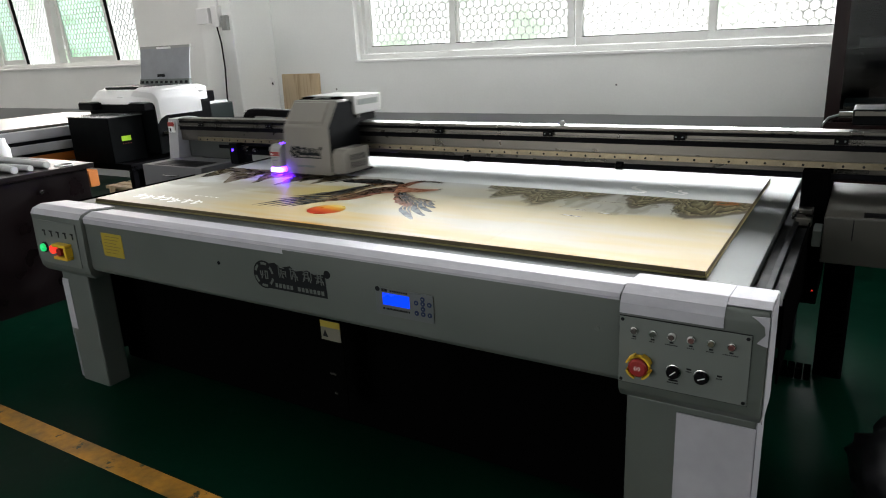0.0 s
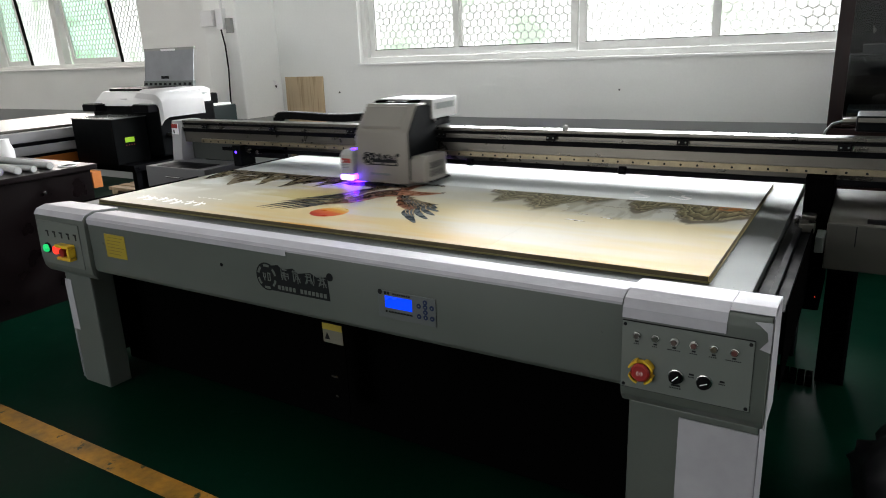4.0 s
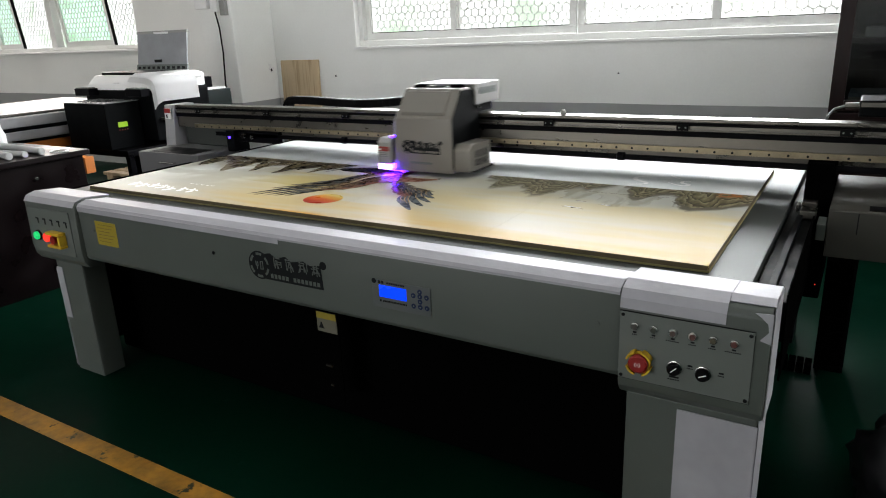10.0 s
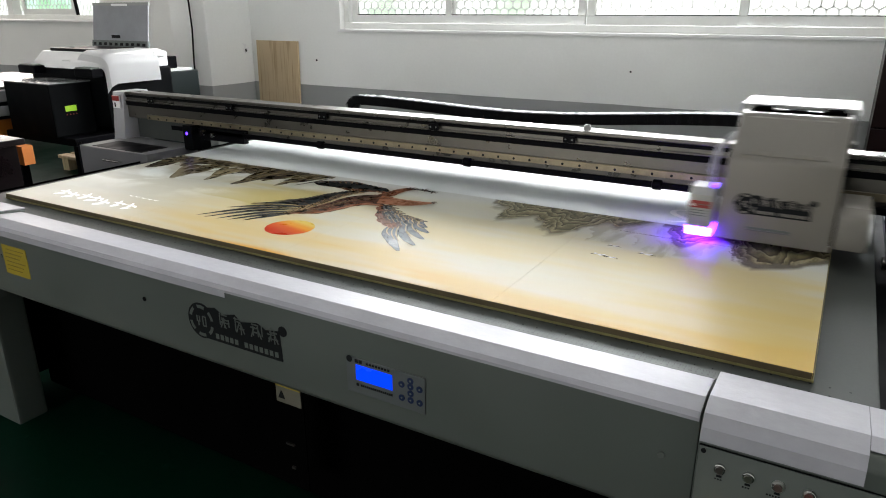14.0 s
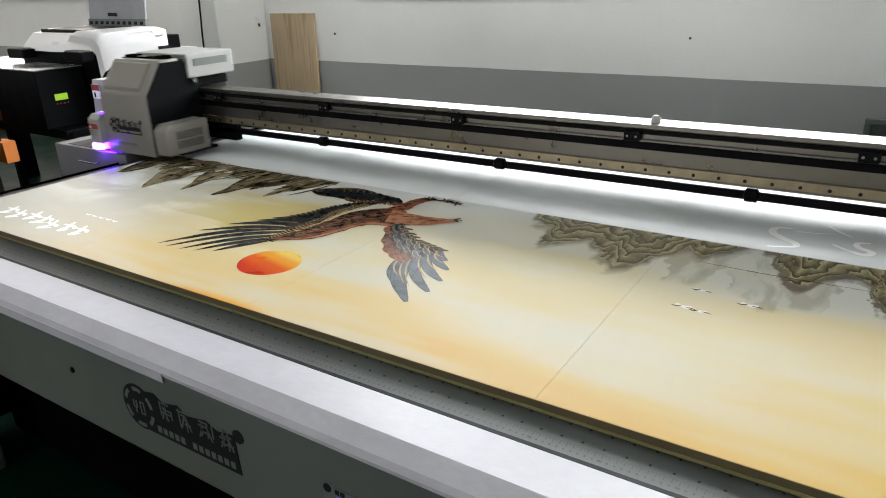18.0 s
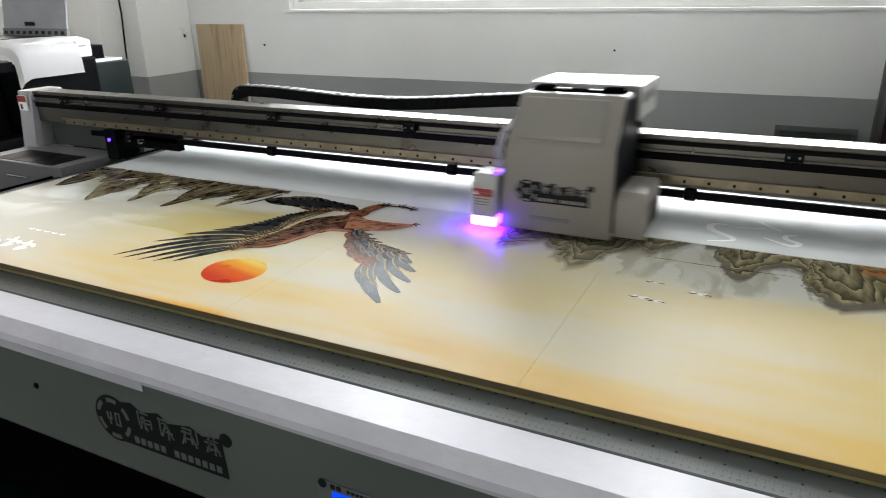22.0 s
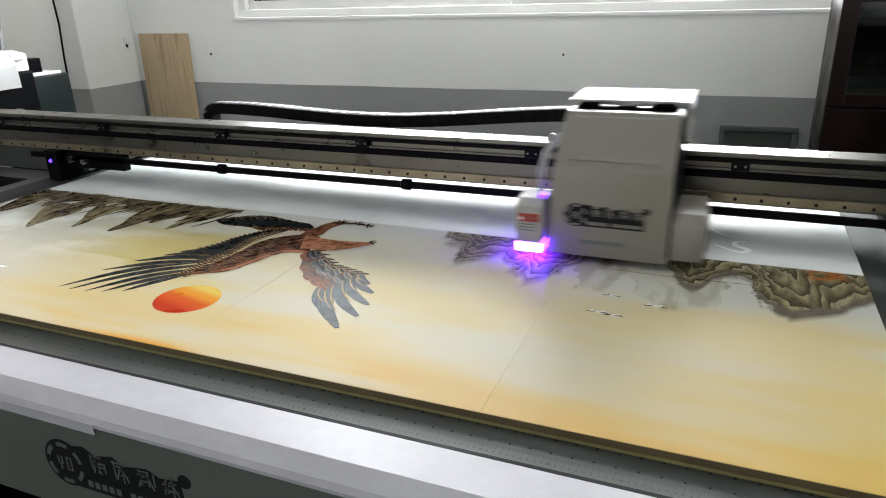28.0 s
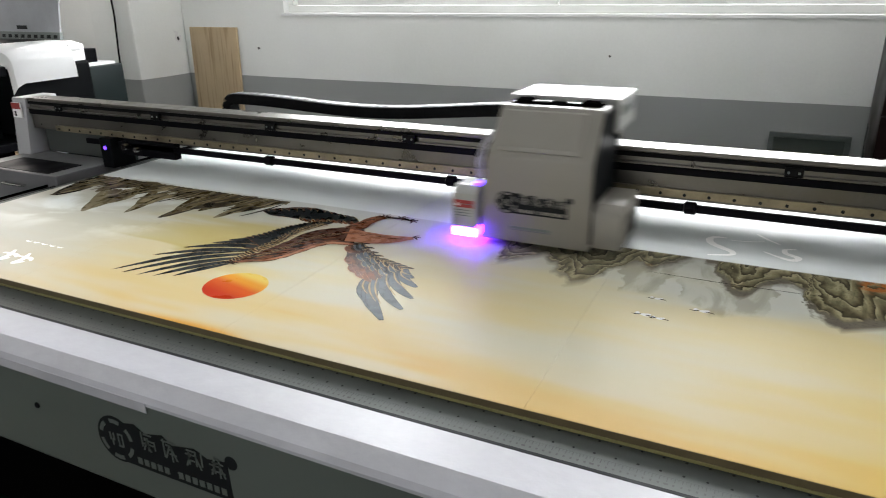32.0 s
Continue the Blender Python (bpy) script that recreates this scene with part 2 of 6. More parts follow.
    leafy = plain_math(nt, "MAXIMUM", plain_math(nt, "MULTIPLY", tree, ramp_of(nt, cloud(60, 1, 1), [(0.40, 0.0), (0.52, 1.0)])), ramp_of(nt, cloud(9, 1, 1), [(0.64, 0.0), (0.74, 0.6)]))
    rust = mixed(nt, leafy, strata, (0.40, 0.13, 0.03))
    foot = mixed(nt, cloud(30, 1, 1, 3.0), (0.22, 0.185, 0.145), (0.105, 0.085, 0.066))
    zone = plain_math(nt, "MULTIPLY", plain_math(nt, "SUBTRACT", d, plain_math(nt, "MULTIPLY", fold, 0.08)), 60.0, None, True)
    rock = mixed(nt, zone, foot, rust)
    rim = plain_math(nt, "SUBTRACT", 1.0, plain_math(nt, "MULTIPLY", d, 110.0, None, True))
    rock = mixed(nt, plain_math(nt, "MULTIPLY", plain_math(nt, "MULTIPLY", rim, 0.6), ramp_of(nt, u, [(0.77, 0.2), (0.82, 1.0)])), rock, (0.07, 0.052, 0.038))
    grit = cloud(170, 1, 1, 2.0)
    rock = mixed(nt, ramp_of(nt, grit, [(0.5, 0.0), (0.75, 0.4)]), rock, (0.05, 0.045, 0.03))
    mist = ramp_of(nt, cloud(3.5, 1, 1.5), [(0.25, 0.8), (0.5, 1.0)])
    ink = plain_math(nt, "MULTIPLY", plain_math(nt, "MULTIPLY", plain_math(nt, "MULTIPLY", body, has), ramp_of(nt, u, [(0.77, 0.92), (0.82, 1.0)])), mist)
    base = mixed(nt, ink, base, rock)
    bare = plain_math(nt, "MULTIPLY", plain_math(nt, "SUBTRACT", y, 2.378), 160.0, None, True)
    blank = mixed(nt, ramp_of(nt, cloud(2.4, 0.7, 3.0, 3.0), [(0.40, 0.0), (0.65, 1.0)]), (0.70, 0.70, 0.70), (0.78, 0.78, 0.775))
    base = mixed(nt, bare, base, blank)
    deep = nt.nodes.new("ShaderNodeVectorMath")
    deep.operation = "MULTIPLY"
    deep.inputs[1].default_value = (0.80, 0.845, 0.845)
    nt.links.new(base, deep.inputs[0])
    nt.links.new(deep.outputs[0], p.inputs["Base Color"])
    p.inputs["Roughness"].default_value = 0.40
    p.inputs["Specular IOR Level"].default_value = 0.045
    return m


def glass_material(name, tint=(1, 1, 1), rough=0.0):
    m = bpy.data.materials.new(name)
    m.use_nodes = True
    p = m.node_tree.nodes["Principled BSDF"]
    p.inputs["Base Color"].default_value = (*tint, 1)
    p.inputs["Roughness"].default_value, p.inputs["Transmission Weight"].default_value, p.inputs["IOR"].default_value = rough, 1.0, 1.45
    return m


WALL = wall_paint()
PRINT = print_material()
GLASS = glass_material("window_glass")
GREENGLASS = glass_material("green_tinted_glass", (0.70, 0.93, 0.80))
DARKGLASS = glass_material("cabinet_glass", (0.30, 0.32, 0.32))
CEIL = shader("ceiling_paint", (0.87, 0.87, 0.86), 0.8, vary=0.04, scale=1)
FLOOR = shader("green_epoxy_floor", (0.0006, 0.0135, 0.0072), 0.42, vary=0.35, scale=1.6, bump=0.05, fine=30, rvary=0.15, spec=0.03)
YELLOW_LINE = shader("yellow_line_paint", (0.36, 0.17, 0.015), 0.45, vary=0.6, scale=9, bump=0.2, fine=45)
def worn(m, bare, low, high):
    """Patches where the paint has gone and the ground shows."""
    nt = m.node_tree
    p = nt.nodes["Principled BSDF"]
    paint = p.inputs["Base Color"].links[0].from_socket
    co, ns = nt.nodes.new("ShaderNodeTexCoord"), nt.nodes.new("ShaderNodeTexNoise")
    ns.inputs["Scale"].default_value, ns.inputs["Detail"].default_value, ns.inputs["Roughness"].default_value = 11.0, 8.0, 0.65
    nt.links.new(co.outputs["Object"], ns.inputs["Vector"])
    nt.links.new(mixed(nt, ramp_of(nt, ns.outputs[0], [(low, 0.0), (high, 1.0)]), paint, bare), p.inputs["Base Color"])


worn(YELLOW_LINE, (0.02, 0.022, 0.010), 0.58, 0.64)
worn(FLOOR, (0.006, 0.024, 0.017), 0.60, 0.72)
GREY = shader("grey_machine_paint", (0.074, 0.086, 0.077), 0.42, vary=0.05, scale=3, bump=0.05, fine=300)
# right station's grey, with the shade it stands in put into the colour
STATION_SHADED = shader("shaded_station_grey", (0.036, 0.035, 0.028), 0.45, vary=0.08, scale=5)
PANEL_GREY = shader("light_grey_plate", (0.104, 0.118, 0.107), 0.45, vary=0.04, scale=5)
TAPE = shader("white_paper_tape", (0.325, 0.325, 0.352), 0.52, vary=0.10, scale=7, bump=0.3, fine=38)
BED = shader("anodised_bed", (0.070, 0.077, 0.073), 0.56, 0.8, rvary=0.03, vary=0.10, scale=7, bump=0.04, fine=200)
ALU = shader("brushed_aluminium", (0.110, 0.104, 0.092), 0.34, 0.9, vary=0.08, scale=14)
STEEL = shader("rail_steel", (0.20, 0.17, 0.115), 0.4, 0.85, vary=0.3, scale=18)
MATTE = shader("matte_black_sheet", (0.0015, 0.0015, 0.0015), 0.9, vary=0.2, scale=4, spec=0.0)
BLACK = shader("black_coated_metal", (0.003, 0.003, 0.004), 0.45, vary=0.2, scale=9, spec=0.035)
DARKCASE = shader("dark_case_plastic", (0.0025, 0.003, 0.0035), 0.5, vary=0.2, scale=9, spec=0.04)
RUBBER = shader("black_plastic", (0.0045, 0.0045, 0.005), 0.6, vary=0.2, scale=30, bump=0.1, spec=0.05)
IVORY = shader("ivory_plastic", (0.170, 0.160, 0.139), 0.45, vary=0.04, scale=8)
WHITE = shader("white_plastic", (0.80, 0.80, 0.80), 0.4, vary=0.03, scale=5)
OFFWHITE = shader("offwhite_cover", (0.27, 0.273, 0.262), 0.5, vary=0.04, scale=5)
RED = shader("red_plastic", (0.24, 0.012, 0.010), 0.35, vary=0.1)
YELLOW = shader("yellow_plastic", (0.58, 0.36, 0.015), 0.4, vary=0.08)
STICKER = shader("yellow_sticker", (0.29, 0.22, 0.013), 0.5, vary=0.08, scale=20)
INKY = shader("black_ink", (0.006, 0.007, 0.008), 0.6, vary=0.1, spec=0.12)
INK_GREY = shader("grey_ink", (0.10, 0.115, 0.11), 0.5, vary=0.1)
LCD = shader("blue_screen", (0.0, 0.02, 0.3), 0.25, glow=(0.0, 0.045, 1.0), power=1.0)
GREEN_LAMP = shader("green_lamp", (0.02, 0.5, 0.15), 0.3, glow=(0.01, 0.62, 0.16), power=0.75)
RED_LAMP = shader("red_lamp", (0.7, 0.03, 0.02), 0.3, glow=(1.0, 0.05, 0.03), power=0.9)
UV = shader("violet_lamp", (0.3, 0.1, 0.9), 0.3, glow=(0.10, 0.009, 1.0), power=62)
UV_LENS = shader("violet_lamp_slit", (0.6, 0.4, 0.9), 0.3, glow=(0.58, 0.27, 1.0), power=8.0)
# two glowing blues that imitate the curing lamp's light on other parts
BLUE_GLOW = shader("blue_glow", (0.05, 0.02, 0.6), 0.3, glow=(0.10, 0.02, 1.0), power=5)
BLUE_SPOT = shader("blue_glint", (0.05, 0.02, 0.6), 0.3, glow=(0.06, 0.02, 1.0), power=6)
LIME = shader("lime_screen", (0.2, 0.35, 0.03), 0.3, glow=(0.33, 0.60, 0.01), power=0.4)
COVERGREY = shader("pale_cover_grey", (0.30, 0.30, 0.31), 0.4, vary=0.05, scale=6)
EDGE = shader("panel_edge_brown", (0.10, 0.075, 0.035), 0.6, vary=0.2, scale=20)
EDGE_Y = shader("backing_edge_yellow", (0.25, 0.22, 0.09), 0.6, vary=0.2, scale=20)
MAHOGANY = shader("mahogany_veneer", (0.0065, 0.0015, 0.0015), 0.35, vary=0.3, scale=5, coat=0.05, spec=0.2)
DARKWOOD = shader("dark_desk_veneer", (0.005, 0.0025, 0.003), 0.35, spec=0.25, vary=0.3, scale=6)
ORANGE = shader("orange_panel", (0.50, 0.15, 0.02), 0.5, vary=0.1)
STATION = shader("pale_station_grey", (0.115, 0.115, 0.12), 0.45, vary=0.06, scale=6)
TUBE = shader("dull_white_tube_paper", (0.42, 0.43, 0.43), 0.7, vary=0.08, scale=12)
PAPER = shader("white_paper", (0.80, 0.80, 0.80), 0.7, vary=0.03, scale=12)
PINE = shader("laminated_pine", (0.56, 0.43, 0.27), 0.5, vary=0.10, scale=4)


def add_grain(m, dark, stretch):
    """Long dark streaks along z, as of glued pine strips."""
    nt = m.node_tree
    p = nt.nodes["Principled BSDF"]
    was = p.inputs["Base Color"].links[0].from_socket
    co, mp, n = nt.nodes.new("ShaderNodeTexCoord"), nt.nodes.new("ShaderNodeMapping"), nt.nodes.new("ShaderNodeTexNoise")
    mp.inputs["Scale"].default_value = stretch
    n.inputs["Scale"].default_value, n.inputs["Detail"].default_value = 1.0, 6
    nt.links.new(co.outputs["Object"], mp.inputs[0])
    nt.links.new(mp.outputs[0], n.inputs["Vector"])
    nt.links.new(mixed(nt, ramp_of(nt, n.outputs[0], [(0.50, 0.0), (0.72, 0.75)]), was, dark), p.inputs["Base Color"])


add_grain(PINE, (0.30, 0.19, 0.09), (38, 38, 1.6))
CLEAR = shader("smoky_lid", (0.24, 0.25, 0.27), 0.4, vary=0.15, scale=9)
BAG = shader("black_bin_bag", (0.006, 0.006, 0.007), 0.4, vary=0.2, scale=14)
WFRAME = shader("white_window_frame", (0.78, 0.79, 0.77), 0.4, vary=0.05, scale=6)
INK_ROUGH, INK_SPEC = 0.30, 0.03
SLATE = shader("pale_slate_feather_ink", (0.062, 0.078, 0.090), INK_ROUGH, vary=0.4, scale=30, fine=400, spec=INK_SPEC)
FEATHER = shader("slate_feather_ink", (0.006, 0.0085, 0.010), INK_ROUGH, vary=0.5, scale=40, fine=400, spec=INK_SPEC)
QUILL = shader("dark_slate_quill_ink", (0.013, 0.018, 0.020), INK_ROUGH, vary=0.5, scale=40, fine=400, spec=INK_SPEC)
FEATHER_B = shader("brown_feather_ink", (0.040, 0.015, 0.008), INK_ROUGH, vary=0.5, scale=40, fine=400, spec=INK_SPEC)
BREAST = shader("mottled_breast_ink", (0.060, 0.024, 0.016), INK_ROUGH, vary=0.85, scale=55, fine=260, spec=INK_SPEC)
CREAM = shader("cream_feather_ink", (0.36, 0.26, 0.13), INK_ROUGH, vary=0.3, scale=40, fine=400, spec=INK_SPEC)
PEACH = shader("peach_feather_ink", (0.30, 0.135, 0.075), INK_ROUGH, vary=0.35, scale=40, fine=400, spec=INK_SPEC)
RUST = shader("rust_feather_ink", (0.135, 0.048, 0.022), INK_ROUGH, vary=0.5, scale=50, fine=500, spec=INK_SPEC)
CLOUD_INK = shader("white_cloud_ink", (0.88, 0.88, 0.87), INK_ROUGH, vary=0.02, spec=INK_SPEC)
CRANE_INK = shader("crane_ink", (0.60, 0.60, 0.59), INK_ROUGH, vary=0.05, spec=INK_SPEC)
CHROME = shader("chrome", (0.62, 0.62, 0.60), 0.2, 1.0, vary=0.05)
HOSE = shader("clear_hose", (0.30, 0.30, 0.33), 0.25)
RUNG = shader("chain_rung_grey", (0.13, 0.13, 0.135), 0.5)
SCREEN = shader("honeycomb_screen", (0.82, 0.84, 0.82), 0.6, vary=0.1)


# ---- mesh helpers ----
def bm_box(x0, x1, y0, y1, z0, z1, bevel=0.0, into=None):
    bm = bmesh.new()
    vs = [bm.verts.new((x, y, z)) for x in (x0, x1) for y in (y0, y1) for z in (z0, z1)]
    for f in ((0, 1, 3, 2), (4, 6, 7, 5), (0, 4, 5, 1), (2, 3, 7, 6), (0, 2, 6, 4), (1, 5, 7, 3)):
        bm.faces.new([vs[i] for i in f])
    if bevel:
        bmesh.ops.bevel(bm, geom=list(bm.edges), offset=bevel, segments=2, affect="EDGES", profile=0.6)
    return joined(into, bm)


def joined(into, bm):
    if into is None:
        return bm
    me = bpy.data.meshes.new("scratch")
    bm.to_mesh(me)
    into.from_mesh(me)
    bpy.data.meshes.remove(me)
    bm.free()
    return into


def bm_prism(profile, a, b, axis="x", bevel=0.0, into=None):
    """A closed profile, extruded from a to b along an axis; profile gives the two other coordinates in order."""
    bm = bmesh.new()

    def at(p, s):
        return {"x": (s, p[0], p[1]), "y": (p[0], s, p[1]), "z": (p[0], p[1], s)}[axis]

    lo, hi = [bm.verts.new(at(p, a)) for p in profile], [bm.verts.new(at(p, b)) for p in profile]
    n = len(profile)
    bm.faces.new(lo)
    bm.faces.new(hi[::-1])
    for i in range(n):
        bm.faces.new((lo[i], hi[i], hi[(i + 1) % n], lo[(i + 1) % n]))
    bmesh.ops.recalc_face_normals(bm, faces=bm.faces)
    if bevel:
        bmesh.ops.bevel(bm, geom=list(bm.edges), offset=bevel, segments=2, affect="EDGES", profile=0.6)
    return joined(into, bm)


def bm_tube(points, r, n=10, into=None, cap=True):
    bm = bmesh.new()
    pts = [Vector(p) for p in points]
    rings, side = [], None
    for i, p in enumerate(pts):
        d = (pts[min(i + 1, len(pts) - 1)] - pts[max(i - 1, 0)]).normalized()
        if side is None:
            side = d.orthogonal().normalized()
        side = (side - d * side.dot(d)).normalized()
        up = d.cross(side)
        rad = r[i] if isinstance(r, (list, tuple)) else r
        rings.append([bm.verts.new(p + rad * (math.cos(6.28318 * k / n) * side + math.sin(6.28318 * k / n) * up)) for k in range(n)])
    for a, b in zip(rings, rings[1:]):
        for k in range(n):
            bm.faces.new((a[k], a[(k + 1) % n], b[(k + 1) % n], b[k]))
    if cap:
        bm.faces.new(rings[0][::-1])
        bm.faces.new(rings[-1])
    bmesh.ops.recalc_face_normals(bm, faces=bm.faces)
    return joined(into, bm)


def bm_disc(x, y, z, r, h, axis="y", n=20, into=None):
    """A short round boss whose axis runs along y (towards -y) or z."""
    if axis == "y":
        return bm_tube([(x, y, z), (x, y - h * 0.8, z), (x, y - h, z)], [r, r, r * 0.9], n, into)
    return bm_tube([(x, y, z), (x, y, z + h)], [r, r], n, into)


def world_of(ob):
    m = ob.matrix_basis
    return world_of(ob.parent) @ ob.matrix_parent_inverse @ m if ob.parent else m.copy()


def thing(name, at, label, category, group="", kind=""):
    ob = new(name)
    ob.empty_display_size = 0.05
    ob.matrix_basis = pose(*at)
    return tagged(ob, label, category, group, kind)


def part(name, bm, material, parent=None, label="", smooth=False, crease=35):
    me = bpy.data.meshes.new(name)
    bm.to_mesh(me)
    bm.free()
    if smooth:
        me.shade_smooth()
        me.set_sharp_from_angle(angle=radians(crease))
    me.materials.append(material)
    ob = new(name, me)
    if parent:
        ob.parent = parent
        ob.matrix_parent_inverse = world_of(parent).inverted()
    return tagged(ob, label)


def setting(name, bm, material, label, category):
    return tagged(part(name, bm, material), label, category, kind="structure")


# ---- the room ----
YB, YP, XP0, XP1 = 4.80, 4.33, -5.07, -4.67      # back wall; the pillar's face and sides
TOP, YS = 3.5, -6.0
floor = setting("floor", bm_box(-11, 4, YS, 5.2, -0.1, 0), FLOOR, "worn glossy dark green epoxy workshop floor", "floor")
part("floor_line", bm_box(-9, 3.5, 1.09, 1.168, 0.0, 0.002), YELLOW_LINE, floor, "scuffed yellow painted marking line")
setting("ceiling", bm_box(-11, 4, YS, 5.2, TOP, TOP + 0.15), CEIL, "plain white painted ceiling", "ceiling")

WX0, WX1, WZ0, WZ1 = -3.74, 0.30, 1.205, 2.50
LX0, LX1, LZ0 = -9.65, -6.60, 1.25


def wall_with_holes(name, x0, x1, y0, y1, holes, label):
    """A wall along x with window openings, each (x0, x1, z0, z1), from west to east."""
    bm, at = bmesh.new(), x0
    for a, b, c, d in holes:
        bm_box(at, a, y0, y1, 0, TOP, into=bm)
        bm_box(a, b, y0, y1, 0, c, into=bm)
        bm_box(a, b, y0, y1, d, TOP, into=bm)
        at = b
    bm_box(at, x1, y0, y1, 0, TOP, into=bm)
    return setting(name, bm, WALL, label, "wall")


wall_with_holes("wall_north", -11, 4, YB, YB + 0.25, ((LX0, LX1, LZ0, WZ1), (WX0, WX1, WZ0, WZ1)), "white plaster wall with a grey painted dado")
setting("wall_pillar", bm_box(XP0, XP1, YP, YB, 0, TOP, 0.012), WALL, "white plaster pillar with grey painted foot", "pillar")
setting("wall_west", bm_box(-11.2, -11, YS, 5.2, 0, TOP), WALL, "white plaster wall with grey dado", "wall")
# unseen wall; its opening is added for the east fill lamp
east = bm_box(4, 4.2, YS, 1.7, 0, TOP)
bm_box(4, 4.2, 4.1, 5.2, 0, TOP, into=east)
bm_box(4, 4.2, 1.7, 4.1, 0, 1.0, into=east)
bm_box(4, 4.2, 1.7, 4.1, 2.8, TOP, into=east)
setting("wall_east", east, WALL, "unseen white plaster wall with grey dado and an opening added for light", "wall")
# unseen wall; its opening is added for the south fill lamp
south = bm_box(-11, -5.8, YS - 0.2, YS, 0, TOP)
bm_box(-1.2, 4, YS - 0.2, YS, 0, TOP, into=south)
bm_box(-5.8, -1.2, YS - 0.2, YS, 2.8, TOP, into=south)
setting("wall_south", south, WALL, "unseen white plaster wall with a wide opening added for light", "wall")


def honeycomb(x0, x1, z0, z1, y, pitch=0.063, web=0.0105):
    """A sheet of hexagonal cells: three thin webs to a cell."""
    vs, fs = [], []
    r = pitch / math.sqrt(3)

    def web_between(a, b):
        dx, dz = b[0] - a[0], b[1] - a[1]
        n = math.hypot(dx, dz)
        ox, oz = -dz / n * web / 2, dx / n * web / 2
        k = len(vs)
        for yy in (y, y + 0.006):
            vs.extend([(a[0] + ox, yy, a[1] + oz), (b[0] + ox, yy, b[1] + oz), (b[0] - ox, yy, b[1] - oz), (a[0] - ox, yy, a[1] - oz)])
        fs.extend([(k, k + 1, k + 2, k + 3), (k + 4, k + 7, k + 6, k + 5), (k, k + 4, k + 5, k + 1), (k + 3, k + 2, k + 6, k + 7)])

    row, z = 0, z0
    while z < z1:
        x = x0 + (row % 2) * pitch / 2
        while x < x1:
            c = [(x + r * math.sin(radians(60 * i)), z + r * math.cos(radians(60 * i))) for i in range(6)]
            for i in (0, 1, 5):
                web_between(c[i], c[(i + 1) % 6])
            x += pitch
        z += 1.5 * r
        row += 1
    me = bpy.data.meshes.new("honeycomb")
    me.from_pydata(vs, [], fs)
    bm = bmesh.new()
    bm.from_mesh(me)
    bpy.data.meshes.remove(me)
    return bm


def window(name, y, x0, x1, z0, z1, sashes, label, ajar=(), posts=()):
    """A sliding window: outer frame, sashes with their own stiles and panes, honeycomb security screen outside."""
    w = thing(name, ((x0 + x1) / 2, y, z0), label, "window", kind="structure")
    t = 0.045
    for a, b, c, d, nm in ((x0, x1, z0, z0 + t, "sill_frame"), (x0, x1, z1 - t, z1, "head_frame"), (x0, x0 + t, z0 + t, z1 - t, "jamb"), (x1 - t, x1, z0 + t, z1 - t, "jamb")):
        part(nm, bm_box(a, b, y + 0.05, y + 0.15, c, d, 0.004), WFRAME, w)
    for i, (a, b) in enumerate(sashes):
        yy = y + (0.062 if i % 2 else 0.098)
        s = part("sash", bm_box(a, b, yy, yy + 0.03, z0 + t, z0 + t + 0.055, 0.003), WFRAME, w)
        # solid black strip that draws the shadow line under the sash
        part("track_shade", bm_box(a, b, yy + 0.002, yy + 0.028, z0 + t - 0.006, z0 + t - 0.0005), RUBBER, s, "black strip for the shade over the track")
        part("gasket", bm_box(a + 0.05, b - 0.05, yy - 0.001, yy + 0.011, z0 + t + 0.0555, z0 + t + 0.061), RUBBER, s, "dark glazing strip")
        part("stile", bm_box(a, a + 0.05, yy, yy + 0.03, z0 + t + 0.055, z1 - t, 0.003), WFRAME, s)
        part("stile", bm_box(b - 0.05, b, yy, yy + 0.03, z0 + t + 0.055, z1 - t, 0.003), WFRAME, s)
        g = part("pane", bm_box(a + 0.05, b - 0.05, yy + 0.012, yy + 0.017, z0 + t + 0.055, z1 - t), GLASS, s)
        g.visible_shadow = False
    for a, b in posts:
        part("post", bm_box(a, b, y + 0.055, y + 0.14, z0 + t, z1 - t, 0.004), WFRAME, w)
    for a, b in ajar:                                # top-hung, pushed out at the foot
        def hung(c0, c1, d0, d1, y0, y1):
            bm = bm_box(c0, c1, y + y0, y + y1, d0, d1, 0.003 if y1 - y0 > 0.02 else 0)
            for v in bm.verts:
                v.co.y += 0.085 * (z1 - t - v.co.z)
            return bm
        s = part("sash", hung(a, b, z0 + t, z0 + t + 0.06, 0.06, 0.09), WFRAME, w, "top-hung sash pushed ajar")
        part("stile", hung(a, a + 0.05, z0 + t + 0.06, z1 - t, 0.06, 0.09), WFRAME, s)
        part("stile", hung(b - 0.05, b, z0 + t + 0.06, z1 - t, 0.06, 0.09), WFRAME, s)
        part("gasket", hung(b + 0.001, b + 0.012, z0 + t, z1 - t, 0.055, 0.09), RUBBER, s, "dark sealing strip")
        g = part("pane", hung(a + 0.05, b - 0.05, z0 + t + 0.06, z1 - t, 0.072, 0.077), GREENGLASS, s, "green-tinted pane")
        g.visible_shadow = False
    scr = part("security_screen", honeycomb(x0 + 0.03, x1 - 0.03, z0 + 0.06, z1 - 0.05, y + 0.235), SCREEN, w, "pale honeycomb security screen behind the glass")
    tagged(scr, kind="stuff")
    return w


